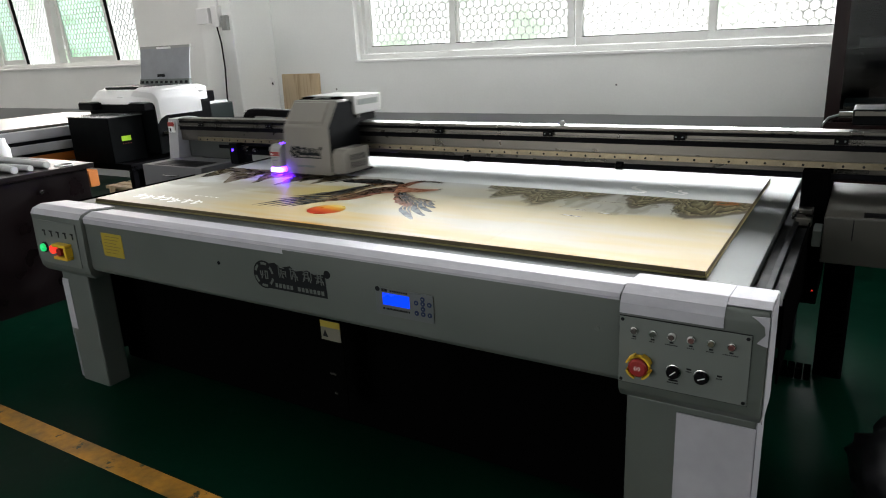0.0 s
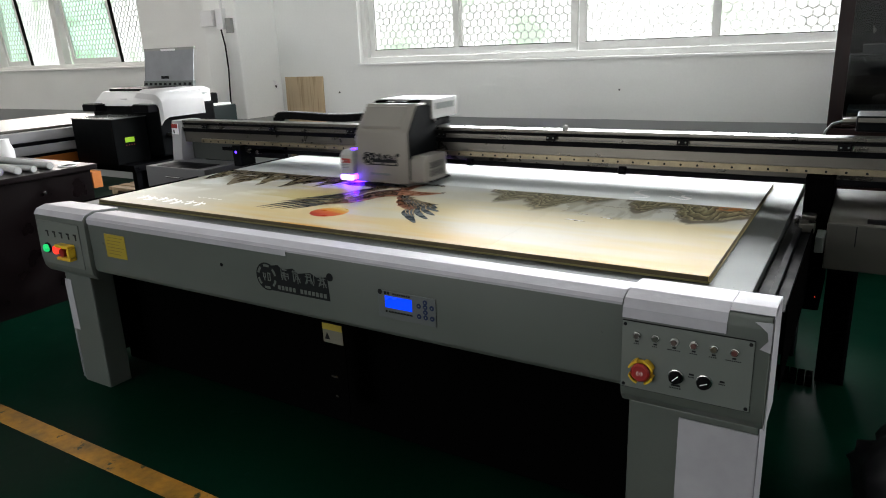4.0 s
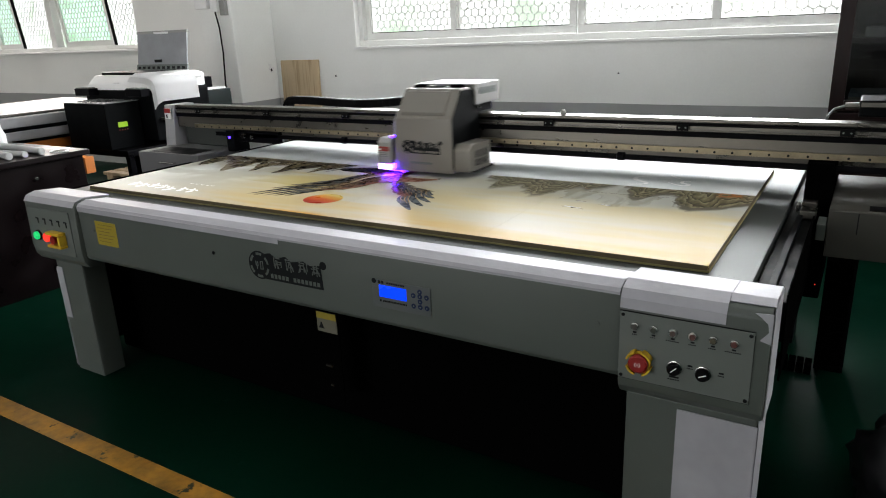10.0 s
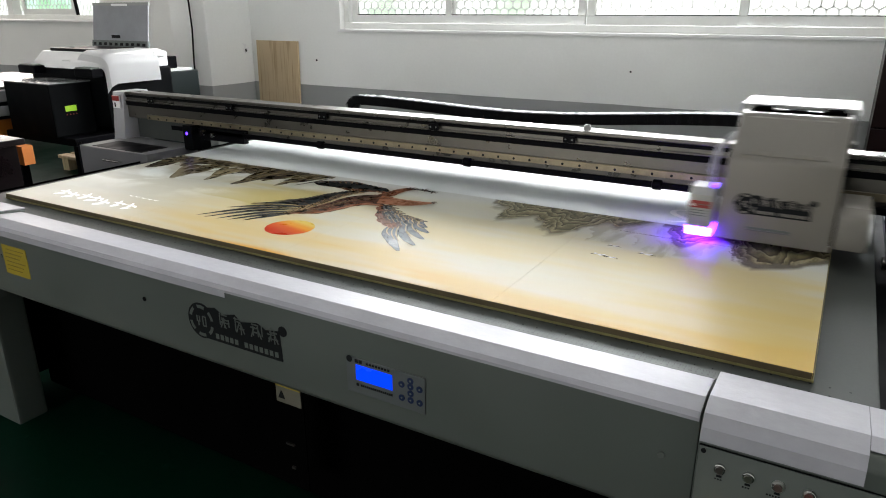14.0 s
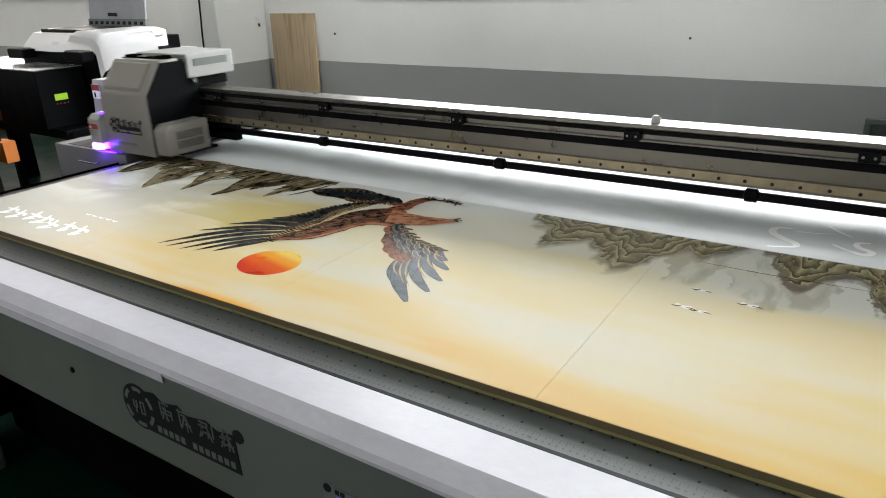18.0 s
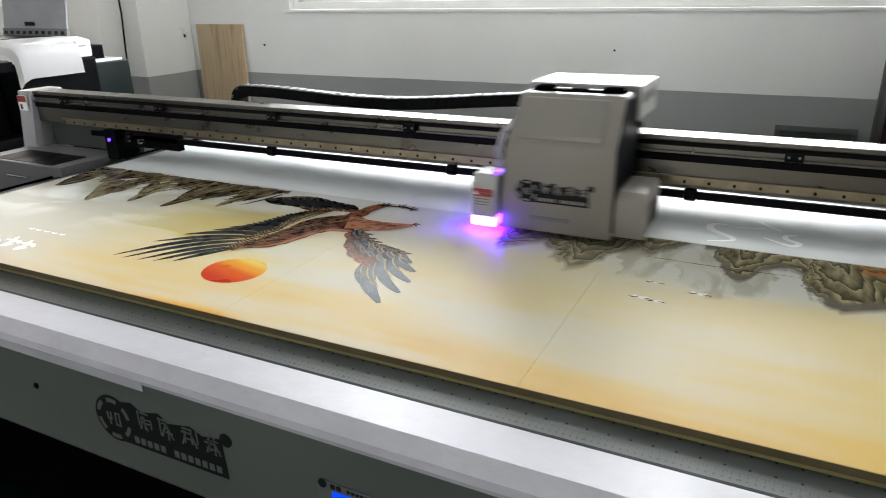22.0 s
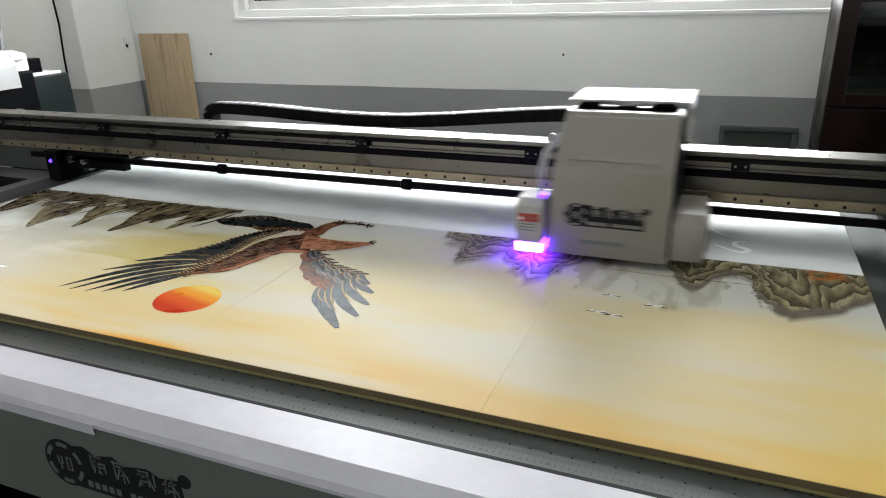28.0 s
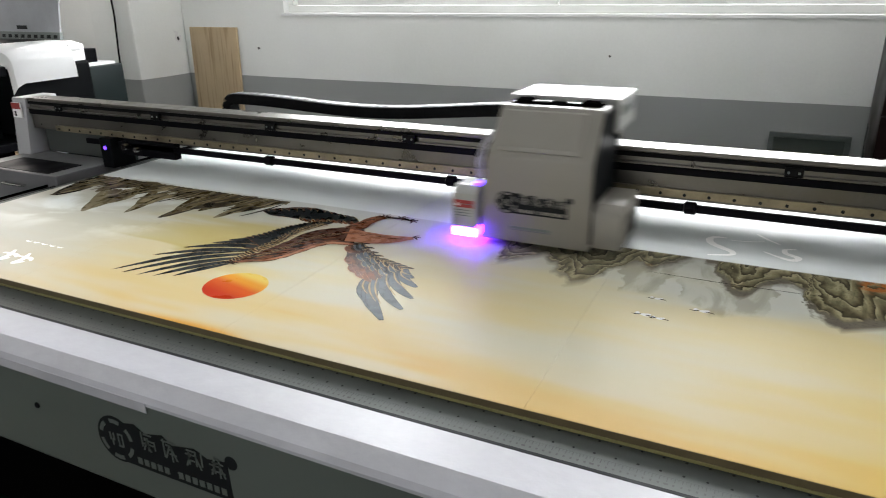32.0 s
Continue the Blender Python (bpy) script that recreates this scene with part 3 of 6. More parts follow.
window("window_1", YB, WX0, WX1, WZ0, WZ1, ((WX0 + 0.045, -2.80), (-2.855, -1.835), (-1.835, -0.885), (-0.93, 0.255)), "white sliding window with hexagonal mesh behind the panes")
window("window_2", YB, LX0, LX1, LZ0, WZ1, (), "white window with green-tinted top-hung panes ajar before hexagonal mesh", ((-9.60, -9.06), (-8.155, -7.23)), ((-8.27, -8.165),))
setting("trim_back_sill", bm_box(WX0 - 0.02, WX1 + 0.05, YB - 0.012, YB + 0.05, WZ0 - 0.022, WZ0 - 0.001, 0.004), WHITE, "painted white window ledge", "window sill")
setting("trim_west_sill", bm_box(LX0 - 0.05, LX1 + 0.05, YB - 0.03, YB + 0.05, LZ0 - 0.022, LZ0 - 0.001, 0.004), WHITE, "painted white window ledge", "window sill")
setting("ground", bm_box(-60, 60, 5.3, 90, -0.6, -0.5), shader("outside_ground", (0.3, 0.3, 0.27), 0.8, vary=0.2, scale=0.3), "pale ground outside the windows", "ground")
hedge = shader("pale_sky_haze", (0.1, 0.12, 0.1), 0.9, vary=0.3, scale=0.5, glow=(0.97, 1.0, 0.98), power=1.5)
hn = hedge.node_tree
spots = hn.nodes.new("ShaderNodeTexNoise")
spots.inputs["Scale"].default_value, spots.inputs["Detail"].default_value = 0.35, 4
place = hn.nodes.new("ShaderNodeNewGeometry")
hn.links.new(place.outputs["Position"], spots.inputs["Vector"])
hn.links.new(mixed(hn, ramp_of(hn, spots.outputs[0], [(0.50, 0.0), (0.66, 1.0)]), (0.97, 1.0, 0.98), (0.52, 0.68, 0.50)), hn.nodes["Principled BSDF"].inputs["Emission Color"])
setting("backdrop", bm_box(-90, 70, 40, 40.3, -0.5, 26), hedge, "bright overcast haze outside the windows", "backdrop")

# fittings on the pillar and wall
switch = thing("switch_box", (-4.88, YP, 1.5), "white electrical switch boxes on the pillar", "switch")
part("box", bm_box(-5.03, -4.88, YP - 0.07, YP, 1.56, 1.69, 0.008), WHITE, switch)
part("box", bm_box(-4.86, -4.78, YP - 0.05, YP, 1.53, 1.70, 0.006), WHITE, switch)
part("socket", bm_box(-4.76, -4.70, YP - 0.04, YP, 1.50, 1.62, 0.005), OFFWHITE, switch)
part("conduit", bm_tube([(-4.82, YP - 0.012, 1.70), (-4.82, YP - 0.012, 2.6)], 0.012), WHITE, switch)
tagged(part("power_cable", bm_tube([(-4.80, YP - 0.055, 1.53), (-4.80, YP - 0.03, 1.4), (-4.805, YP - 0.02, 1.2), (-4.815, YP - 0.03, 0.95), (-4.80, YP - 0.05, 0.6), (-4.78, YP - 0.06, 0.0)], 0.0065, 8), RUBBER, None, "", True), "black power cable hanging down the pillar", "cable")
for x, z, w in ((-3.99, 0.966, 0.008), (-1.50, 0.978, 0.006)):
    tagged(part("wall_plug", bm_disc(x, YB, z, w, 0.004), RUBBER), "small dark plug hole in the wall", "wall plug")
scar = bm_prism([(4.715, 1.00), (4.695, 1.03), (4.705, 1.06), (4.685, 1.085), (4.73, 1.075), (4.722, 1.045), (4.755, 1.05), (4.735, 1.02), (4.75, 1.005)], XP1, XP1 + 0.0025, "x")
torn = part("wall_scar", scar, PAPER)
part("hole", bm_prism([(4.715, 1.012), (4.708, 1.035), (4.722, 1.042), (4.732, 1.02)], XP1 + 0.0026, XP1 + 0.0034, "x"), INKY, torn)
tagged(torn, "torn patch with a dark hole in the plaster", "wall mark")
grille = thing("wall_grille", (-0.45, YB, 0.3), "grey framed panel low on the wall", "access panel")
for a, b, c, d in ((-0.63, -0.25, 0.595, 0.62), (-0.63, -0.25, 0.25, 0.275), (-0.63, -0.605, 0.275, 0.595), (-0.275, -0.25, 0.275, 0.595)):
    part("rail", bm_box(a, b, YB - 0.025, YB, c, d, 0.003), INK_GREY, grille)
part("infill", bm_box(-0.605, -0.275, YB - 0.010, YB, 0.275, 0.595), GREY, grille)
plank = tagged(part("plank", bm_prism([(4.745, 0.0), (4.765, 0.0), (4.795, 1.106), (4.775, 1.106)], -4.60, -4.16, bevel=0.003), PINE), "pale laminated pine board leaning on the wall", "board")


# ---- the flatbed printer ----
BX0, BX1 = -2.81, -0.186
printer = thing("flatbed_printer", (-1.47, 2.2, 0), "large grey flatbed printer with white paper-taped edges on the green floor", "printer")
bed = part("bed", bm_box(BX0, BX1, 1.572, 3.25, 0.695, 0.738, 0.002), BED, printer, "pierced anodised vacuum table")
holes = bmesh.new()


def flat_quad(bm, x0, x1, y0, y1, z):
    bm.faces.new([bm.verts.new(p) for p in ((x0, y0, z), (x1, y0, z), (x1, y1, z), (x0, y1, z))])


def flat_dot(bm, x, y, z, r, n=8):
    bm.faces.new([bm.verts.new((x + r * math.cos(6.28318 * k / n), y + r * math.sin(6.28318 * k / n), z)) for k in range(n)])


for i in range(85):
    for y in (1.618, 1.6485):
        flat_dot(holes, -2.79 + 0.0305 * i, y + 0.0004 * (i % 3), 0.7384, 0.0021)
tagged(part("suction_hole", holes, INKY, bed, "rows of tiny vacuum holes"), kind="stuff")
ruler = bmesh.new()
for i in range(256):
    x = -2.775 + 0.01 * i
    flat_quad(ruler, x, x + 0.0012, 1.598 if i % 10 == 0 else 1.600, 1.608, 0.7383)
    flat_quad(ruler, x + 0.005, x + 0.0058, 1.604, 1.608, 0.7383)
    w = 0.0062 if i % 10 == 0 else 0.0028
    flat_quad(ruler, x - w / 2, x + w / 2, 1.5915, 1.5955, 0.7383)
flat_quad(ruler, -2.775, -0.205, 1.6082, 1.6088, 0.7383)
tagged(part("ruler_mark", ruler, shader("engraved_dark", (0.018, 0.019, 0.02), 0.7), bed, "engraved ruler with ticks every centimetre"), kind="stuff")
cover = part("front_cover", bm_prism([(1.562, 0.69), (1.562, 0.746), (1.478, 0.757), (1.446, 0.748), (1.440, 0.735), (1.440, 0.545), (1.448, 0.533), (1.562, 0.533)], -2.478, -0.428, bevel=0.003), GREY, printer, "", True)
part("edge_tape", bm_prism([(1.563, 0.7475), (1.563, 0.7492), (1.477, 0.760), (1.444, 0.750), (1.4375, 0.742), (1.4375, 0.736), (1.439, 0.736), (1.4395, 0.741), (1.446, 0.7485), (1.478, 0.7572)], -2.476, -0.430), TAPE, cover, "white paper tape along the cover's edge")
part("tape_lip", bm_box(-2.476, -1.462, 1.4365, 1.4374, 0.7235, 0.742), TAPE, cover, "lower strip of paper tape")
for x in (-1.756, -2.396, -0.480):
    part("bolt", bm_disc(x, 1.4405, 0.657, 0.006, 0.003), BLACK if x > -2 and x < -1 else GREY, cover)


part("seam_strip", bm_box(-2.81, -0.19, 1.5635, 1.5830, 0.7382, 0.7392), INKY, printer, "dark gap between cover and bed")


def end_block(x0, x1):
    prof = [(1.578, 0.690), (1.578, 0.753), (1.475, 0.763), (1.438, 0.753), (1.428, 0.737), (1.424, 0.56), (1.430, 0.520), (1.446, 0.498), (1.578, 0.498)]
    return bm_prism(prof, x0, x1, bevel=0.006)


YF = 1.4255           # front plane of the control blocks
block_r = part("control_block", end_block(-0.426, -0.120), GREY, printer, "grey control housing with buttons", True)
part("block_tape", bm_prism([(1.580, 0.754), (1.580, 0.757), (1.474, 0.767), (1.436, 0.756), (1.424, 0.737), (1.4215, 0.714), (1.4235, 0.714), (1.4265, 0.737), (1.437, 0.754), (1.475, 0.764)], -0.424, -0.205), TAPE, block_r, "white paper tape")
part("block_tape", bm_prism([(1.580, 0.754), (1.580, 0.757), (1.474, 0.767), (1.446, 0.759), (1.449, 0.7565), (1.475, 0.764)], -0.204, -0.118), TAPE, block_r, "white paper tape torn at its edge")
part("side_tape", bm_box(-0.1185, -0.1165, 1.44, 1.578, 0.50, 0.755), TAPE, block_r, "white paper tape round the side")
part("torn_tape", bm_prism([(-0.118, 0.752), (-0.152, 0.750), (-0.140, 0.742), (-0.127, 0.730), (-0.124, 0.712), (-0.139, 0.692), (-0.118, 0.686)], 1.4215, 1.4228, "y"), TAPE, block_r, "torn scrap of paper tape")
plate = part("control_plate", bm_box(-0.423, -0.148, YF - 0.004, YF + 0.001, 0.545, 0.706, 0.0008), PANEL_GREY, block_r, "control plate")
groove = bm_box(-0.4235, -0.1475, YF - 0.0022, YF, 0.5435, 0.7075)
part("plate_gap", groove, INKY, block_r, "dark gap round the plate")
YFP = YF - 0.004
for x in (-0.416, -0.155):
    for z in (0.552, 0.699):
        part("screw", bm_disc(x, YFP, z, 0.004, 0.002, n=10), INKY, plate)
text = bmesh.new()
for i in range(6):
    x = -0.389 + 0.0408 * i
    btn = part("push_button", bm_disc(x, YFP, 0.676, 0.0088, 0.006), CHROME, plate, "chrome push button", True)
    part("button_cap", bm_disc(x, YFP - 0.0062, 0.676, 0.0062, 0.003), shader("button_cap_%d" % i, ((0.035, 0.030, 0.025), (0.03, 0.035, 0.025), (0.055, 0.035, 0.028), (0.085, 0.030, 0.024), (0.06, 0.05, 0.028), (0.085, 0.024, 0.020))[i], 0.35), btn)
    w = (0.006, 0.007, 0.014, 0.008, 0.009, 0.017)[i]
    bm_box(x - 0.004, x + 0.004, YFP - 0.0006, YFP, 0.6595, 0.6632, into=text)
    for k in range(int(w / 0.002)):
        bm_box(x - w + 0.004 * k, x - w + 0.004 * k + 0.0026, YFP - 0.0006, YFP, 0.6545, 0.6568, into=text)
for x, z, w in ((-0.300, 0.5725, 0.010), (-0.268, 0.606, 0.005), (-0.205, 0.603, 0.005)):
    bm_box(x - w, x + w, YFP - 0.0006, YFP, z - 0.002, z + 0.002, into=text)
    for k in range(5):
        bm_box(x - 1.3 * w + 0.52 * w * k, x - 1.3 * w + 0.52 * w * (k + 0.7), YFP - 0.0006, YFP, z - 0.0075, z - 0.0050, into=text)
tagged(part("lettering", text, INKY, plate, "small unreadable black lettering"), kind="stuff")


def emergency_stop(x, y, z, parent):
    ring = bm_tube([(x, y, z), (x, y - 0.004, z)], 0.0245, 28)
    for k in range(4):
        a0 = radians(90 * k + 20)
        arc = [(x + 0.029 * math.cos(a0 + radians(i * 11)), 0, z + 0.029 * math.sin(a0 + radians(i * 11))) for i in range(6)]
        for p, q in zip(arc, arc[1:]):
            bm = bmesh.new()
            quad = []
            for px_, pz_ in ((p[0], p[2]), (q[0], q[2])):
                dx, dz = px_ - x, pz_ - z
                quad.append((px_, pz_, x + dx * 0.86, z + dz * 0.86))
            prof = [(quad[0][0], quad[0][1]), (quad[1][0], quad[1][1]), (quad[1][2], quad[1][3]), (quad[0][2], quad[0][3])]
            bm.free()
            bm_prism(prof, y - 0.020, y, "y", into=ring)
    stop = part("emergency_stop", ring, YELLOW, parent, "yellow guarded emergency stop")
    part("mushroom_button", bm_tube([(x, y, z), (x, y - 0.012, z), (x, y - 0.013, z), (x, y - 0.020, z), (x, y - 0.024, z)], [0.012, 0.012, 0.0215, 0.0215, 0.017], 24), RED, stop, "red mushroom button", True)
    mark = bm_tube([(x - 0.0035, y - 0.0245, z + 0.005), (x - 0.0065, y - 0.0245, z), (x - 0.0035, y - 0.0245, z - 0.005)], 0.0009, 6)
    bm_tube([(x + 0.0035, y - 0.0245, z + 0.005), (x + 0.0065, y - 0.0245, z), (x + 0.0035, y - 0.0245, z - 0.005)], 0.0009, 6, into=mark)
    bm_box(x - 0.001, x + 0.001, y - 0.0248, y - 0.0235, z - 0.002, z + 0.002, into=mark)
    part("arrow_mark", mark, PAPER, stop)


emergency_stop(-0.374, YFP, 0.595, plate)
for x, a in ((-0.300, 45), (-0.241, 25)):
    knob = part("selector_knob", bm_tube([(x, YFP, 0.595), (x, YFP - 0.004, 0.595), (x, YFP - 0.0045, 0.595)], [0.0165, 0.0165, 0.0145], 24), CHROME, plate, "black selector knob with chrome collar", True)
    part("knob_cap", bm_tube([(x, YFP - 0.0046, 0.595), (x, YFP - 0.014, 0.595), (x, YFP - 0.016, 0.595)], [0.0145, 0.0135, 0.012], 24), RUBBER, knob, "", True)
    c, s = math.cos(radians(a)), math.sin(radians(a))
    part("pointer", bm_tube([(x - 0.006 * c, YFP - 0.0165, 0.595 - 0.006 * s), (x + 0.010 * c, YFP - 0.0165, 0.595 + 0.010 * s)], 0.0012, 6), PAPER, knob)

block_l = part("control_block", end_block(-2.816, -2.482), GREY, printer, "grey control housing with indicator lamps", True)
part("block_tape", bm_prism([(1.580, 0.754), (1.580, 0.757), (1.474, 0.767), (1.438, 0.757), (1.4245, 0.737), (1.4265, 0.737), (1.439, 0.754), (1.475, 0.764)], -2.812, -2.486), TAPE, block_l, "white paper tape")
plate_l = part("control_plate", bm_box(-2.795, -2.520, YF - 0.003, YF + 0.001, 0.540, 0.716, 0.0008), PANEL_GREY, block_l)
YL_ = YF - 0.003
part("green_lamp", bm_disc(-2.747, YL_, 0.605, 0.016, 0.016), GREEN_LAMP, plate_l, "lit green indicator", True)
part("red_lamp", bm_disc(-2.679, YL_, 0.605, 0.018, 0.016), RED_LAMP, plate_l, "lit red indicator", True)
guard = bm_box(-2.650, -2.560, YL_ - 0.030, YL_, 0.624, 0.636, 0.004)
bm_box(-2.650, -2.560, YL_ - 0.030, YL_, 0.574, 0.586, 0.004, into=guard)
bm_box(-2.575, -2.560, YL_ - 0.030, YL_, 0.5865, 0.6235, 0.004, into=guard)
guard = part("lamp_guard", guard, YELLOW, plate_l, "yellow guard round the stop button")
part("stop_button", bm_disc(-2.612, YL_, 0.605, 0.017, 0.028), RED, plate_l, "dark red stop button", True)
part("button_seat", bm_disc(-2.612, YL_, 0.605, 0.026, 0.006), INKY, plate_l)
part("lamp_ring", bm_disc(-2.747, YL_, 0.605, 0.021, 0.006), INKY, plate_l)
marks = bmesh.new()
for i in range(5):
    x = -2.735 + 0.047 * i
    bm_box(x - 0.012, x + 0.008, YL_ - 0.0008, YL_, 0.672, 0.678, into=marks)
    bm_box(x - 0.002, x + 0.006, YL_ - 0.0008, YL_, 0.654, 0.672, into=marks)
tagged(part("lettering", marks, INKY, plate_l, "small unreadable dark marks"), kind="stuff")

# labels on the front
sticker = part("warning_sticker", bm_box(-2.382, -2.262, 1.4385, 1.4400, 0.608, 0.697), STICKER, cover, "yellow warning sticker")
lines = bmesh.new()
for k in range(6):
    bm_box(-2.370 + 0.008 * (k == 0), -2.275 - 0.012 * (k % 3), 1.4380, 1.4386, 0.684 - 0.0125 * k, 0.6865 - 0.0125 * k, into=lines)
part("sticker_text", lines, shader("olive_ink", (0.16, 0.11, 0.01), 0.5), sticker)


def logo(x, y, z, s, parent, pale):
    """The maker's mark as plain shapes: a ring, four clusters of strokes and a row of bars on a black ground, s wide."""
    g = bmesh.new()
    bm_tube([(x + 0.145 * s, y, z), (x + 0.145 * s, y - 0.0008, z)], 0.145 * s, 28, g)
    bm_prism([(x + 0.20 * s, z - 0.135 * s), (x + 0.20 * s, z + 0.12 * s), (x + 0.30 * s, z + 0.14 * s), (x + 0.37 * s, z + 0.10 * s), (x + 0.50 * s, z + 0.13 * s), (x + 0.56 * s, z + 0.085 * s), (x + 0.72 * s, z + 0.115 * s), (x + 0.80 * s, z + 0.08 * s), (x + 0.93 * s, z + 0.10 * s), (x + 0.945 * s, z - 0.135 * s)], y - 0.0011, y, "y", into=g)
    bm_tube([(x + 0.96 * s, y, z + 0.105 * s), (x + 0.96 * s, y - 0.0008, z + 0.105 * s)], 0.04 * s, 14, g)
    mark = part("logo", g, INKY, parent, "black maker's mark with pale strokes")
    p = bmesh.new()
    yy = y - 0.0016
    for k in range(6):
        a = radians(60 * k + 10)
        for i in range(4):
            a0, a1 = a + radians(9 * i), a + radians(9 * i + 9)
            prof = [(x + 0.145 * s + rr * s * math.cos(q), z + rr * s * math.sin(q)) for rr, q in ((0.103, a0), (0.128, a0), (0.128, a1), (0.103, a1))]
            bm_prism(prof, yy, yy + 0.0007, "y", into=p)
    for dx, dz, w, h in ((-0.045, 0.012, 0.012, 0.05), (-0.02, 0.012, 0.012, 0.05), (-0.032, -0.025, 0.012, 0.04), (0.015, 0, 0.01, 0.085), (0.045, 0, 0.01, 0.085), (0.03, 0.038, 0.035, 0.01), (0.03, -0.038, 0.035, 0.01)):
        bm_box(x + (0.145 + dx - w / 2) * s, x + (0.145 + dx + w / 2) * s, yy, yy + 0.0007, z + (dz - h / 2) * s, z + (dz + h / 2) * s, into=p)
    rng = random.Random(5)
    for c in range(4):
        cx, cz = x + (0.375 + 0.165 * c) * s, z + 0.03 * s
        for k in range(3 + c % 2):
            h = 0.072 - 0.1 * (k + 0.35 * rng.random()) / (3 + c % 2)
            a, b = -0.058 + 0.06 * rng.random(), 0.012 + 0.045 * rng.random()
            bm_box(cx + a * s, cx + b * s, yy, yy + 0.0007, cz + h * s, cz + (h + 0.010) * s, into=p)
        for k in range(2 + (c + 1) % 2):
            dx, top = -0.045 + 0.045 * k + 0.02 * rng.random(), 0.04 + 0.045 * rng.random()
            bm_box(cx + dx * s, cx + (dx + 0.010) * s, yy, yy + 0.0007, cz - (0.01 + 0.04 * rng.random()) * s, cz + top * s, into=p)
        for k in range(2):
            a, dx = (-1) ** (k + c), -0.02 + 0.03 * rng.random()
            bm_prism([(cx + dx * s, cz + 0.05 * s), (cx + (dx + 0.012) * s, cz + 0.05 * s), (cx + (dx + 0.012 + 0.035 * a) * s, cz - 0.035 * s), (cx + (dx + 0.035 * a) * s, cz - 0.035 * s)], yy, yy + 0.0007, "y", into=p)
    for k in range(13):
        if k == 5:
            continue
        bx = x + (0.285 + 0.049 * k) * s
        bm_box(bx, bx + 0.034 * s, yy, yy + 0.0007, z - 0.112 * s, z - 0.070 * s, into=p)
    tagged(part("logo_stroke", p, pale, mark), kind="stuff")


logo(-1.598, 1.4398, 0.645, 0.315, cover, GREY)
unit = part("display_unit", bm_box(-1.120, -0.930, 1.4365, 1.4400, 0.588, 0.668, 0.001), shader("display_film", (0.080, 0.089, 0.090), 0.4), cover, "control film with a blue screen and round keys")
part("screen", bm_box(-1.096, -1.006, 1.4355, 1.4364, 0.620, 0.655), LCD, unit, "lit blue screen")
for x, z in ((-0.963, 0.654), (-0.984, 0.641), (-0.963, 0.641), (-0.942, 0.641), (-0.963, 0.626), (-0.984, 0.611), (-0.963, 0.611), (-0.942, 0.611)):
    key = part("key", bm_disc(x, 1.4364, z, 0.0072, 0.0012, n=16), shader("blue_key", (0.008, 0.018, 0.06), 0.45, spec=0.2), unit)
    part("key_face", bm_disc(x, 1.4351, z, 0.0022, 0.0005, n=12), PANEL_GREY, key)
mk = bm_tube([(-1.112, 1.4364, 0.664), (-1.112, 1.4357, 0.664)], 0.0075, 16)
for k in range(2):
    bm_box(-1.098 + 0.010 * k, -1.090 + 0.010 * k, 1.4357, 1.4364, 0.659, 0.667, into=mk)
for k in range(8):
    bm_box(-1.070 + 0.0075 * k, -1.0645 + 0.0075 * k, 1.4357, 1.4364, 0.660, 0.665, into=mk)
bm_box(-1.096, -1.090, 1.4357, 1.4364, 0.606, 0.612, into=mk)
for k in range(16):
    bm_box(-1.085 + 0.005 * k, -1.0812 + 0.005 * k, 1.4357, 1.4364, 0.6065, 0.6112, into=mk)
tagged(part("lettering", mk, INKY, unit, "small unreadable black lettering"), kind="stuff")

# under the bed
leg_data = ((-0.412, -0.128, 1.455, 1.62, GREY, 0.5), (-2.752, -2.575, 1.465, 1.565, GREY, 0.5), (-2.75, -2.60, 3.0, 3.15, BLACK, 0.7), (-0.30, -0.16, 3.0, 3.15, BLACK, 0.7))
legs = [part("leg", bm_box(a, b, c, d, 0.0, h, 0.008), m, printer) for a, b, c, d, m, h in leg_data]
part("leg_paper", bm_box(-0.295, -0.126, 1.452, 1.4545, 0.0, 0.478), TAPE, legs[0], "white paper over the leg")
part("leg_paper", bm_box(-0.1275, -0.1255, 1.452, 1.60, 0.0, 0.496), TAPE, legs[0], "white paper over the leg's side")
part("leg_paper", bm_prism([(1.462, 0.02), (1.475, 0.0), (1.56, 0.10), (1.55, 0.44), (1.462, 0.45)], -2.755, -2.7522), TAPE, legs[1], "peeling white paper on the leg")
part("leg_paper", bm_box(-2.752, -2.712, 1.4625, 1.4645, 0.24, 0.46), TAPE, legs[1], "peeling white paper on the leg")
part("under_beam", bm_box(-2.54, -0.42, 1.56, 1.66, 0.52, 0.70, 0.004), BLACK, printer, "black steel cross beam")
part("under_beam", bm_box(-2.60, -0.30, 3.02, 3.12, 0.45, 0.70, 0.004), BLACK, printer, "black steel cross beam")
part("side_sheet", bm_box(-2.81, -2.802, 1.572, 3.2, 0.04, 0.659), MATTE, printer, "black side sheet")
# added box: its black stands in for the darkness under the bed
part("under_bed_fill", bm_box(-2.72, -0.30, 1.665, 2.99, 0.03, 0.698, 0.01), MATTE, printer, "matte black box added to keep the space under the bed dark")
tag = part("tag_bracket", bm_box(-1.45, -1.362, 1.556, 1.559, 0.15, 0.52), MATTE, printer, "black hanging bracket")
part("caution_label", bm_box(-1.447, -1.366, 1.5530, 1.5555, 0.400, 0.468), shader("label_ivory", (0.12, 0.115, 0.085), 0.5), tag, "small caution label")
part("label_band", bm_box(-1.447, -1.366, 1.5520, 1.5529, 0.446, 0.468), STICKER, tag)
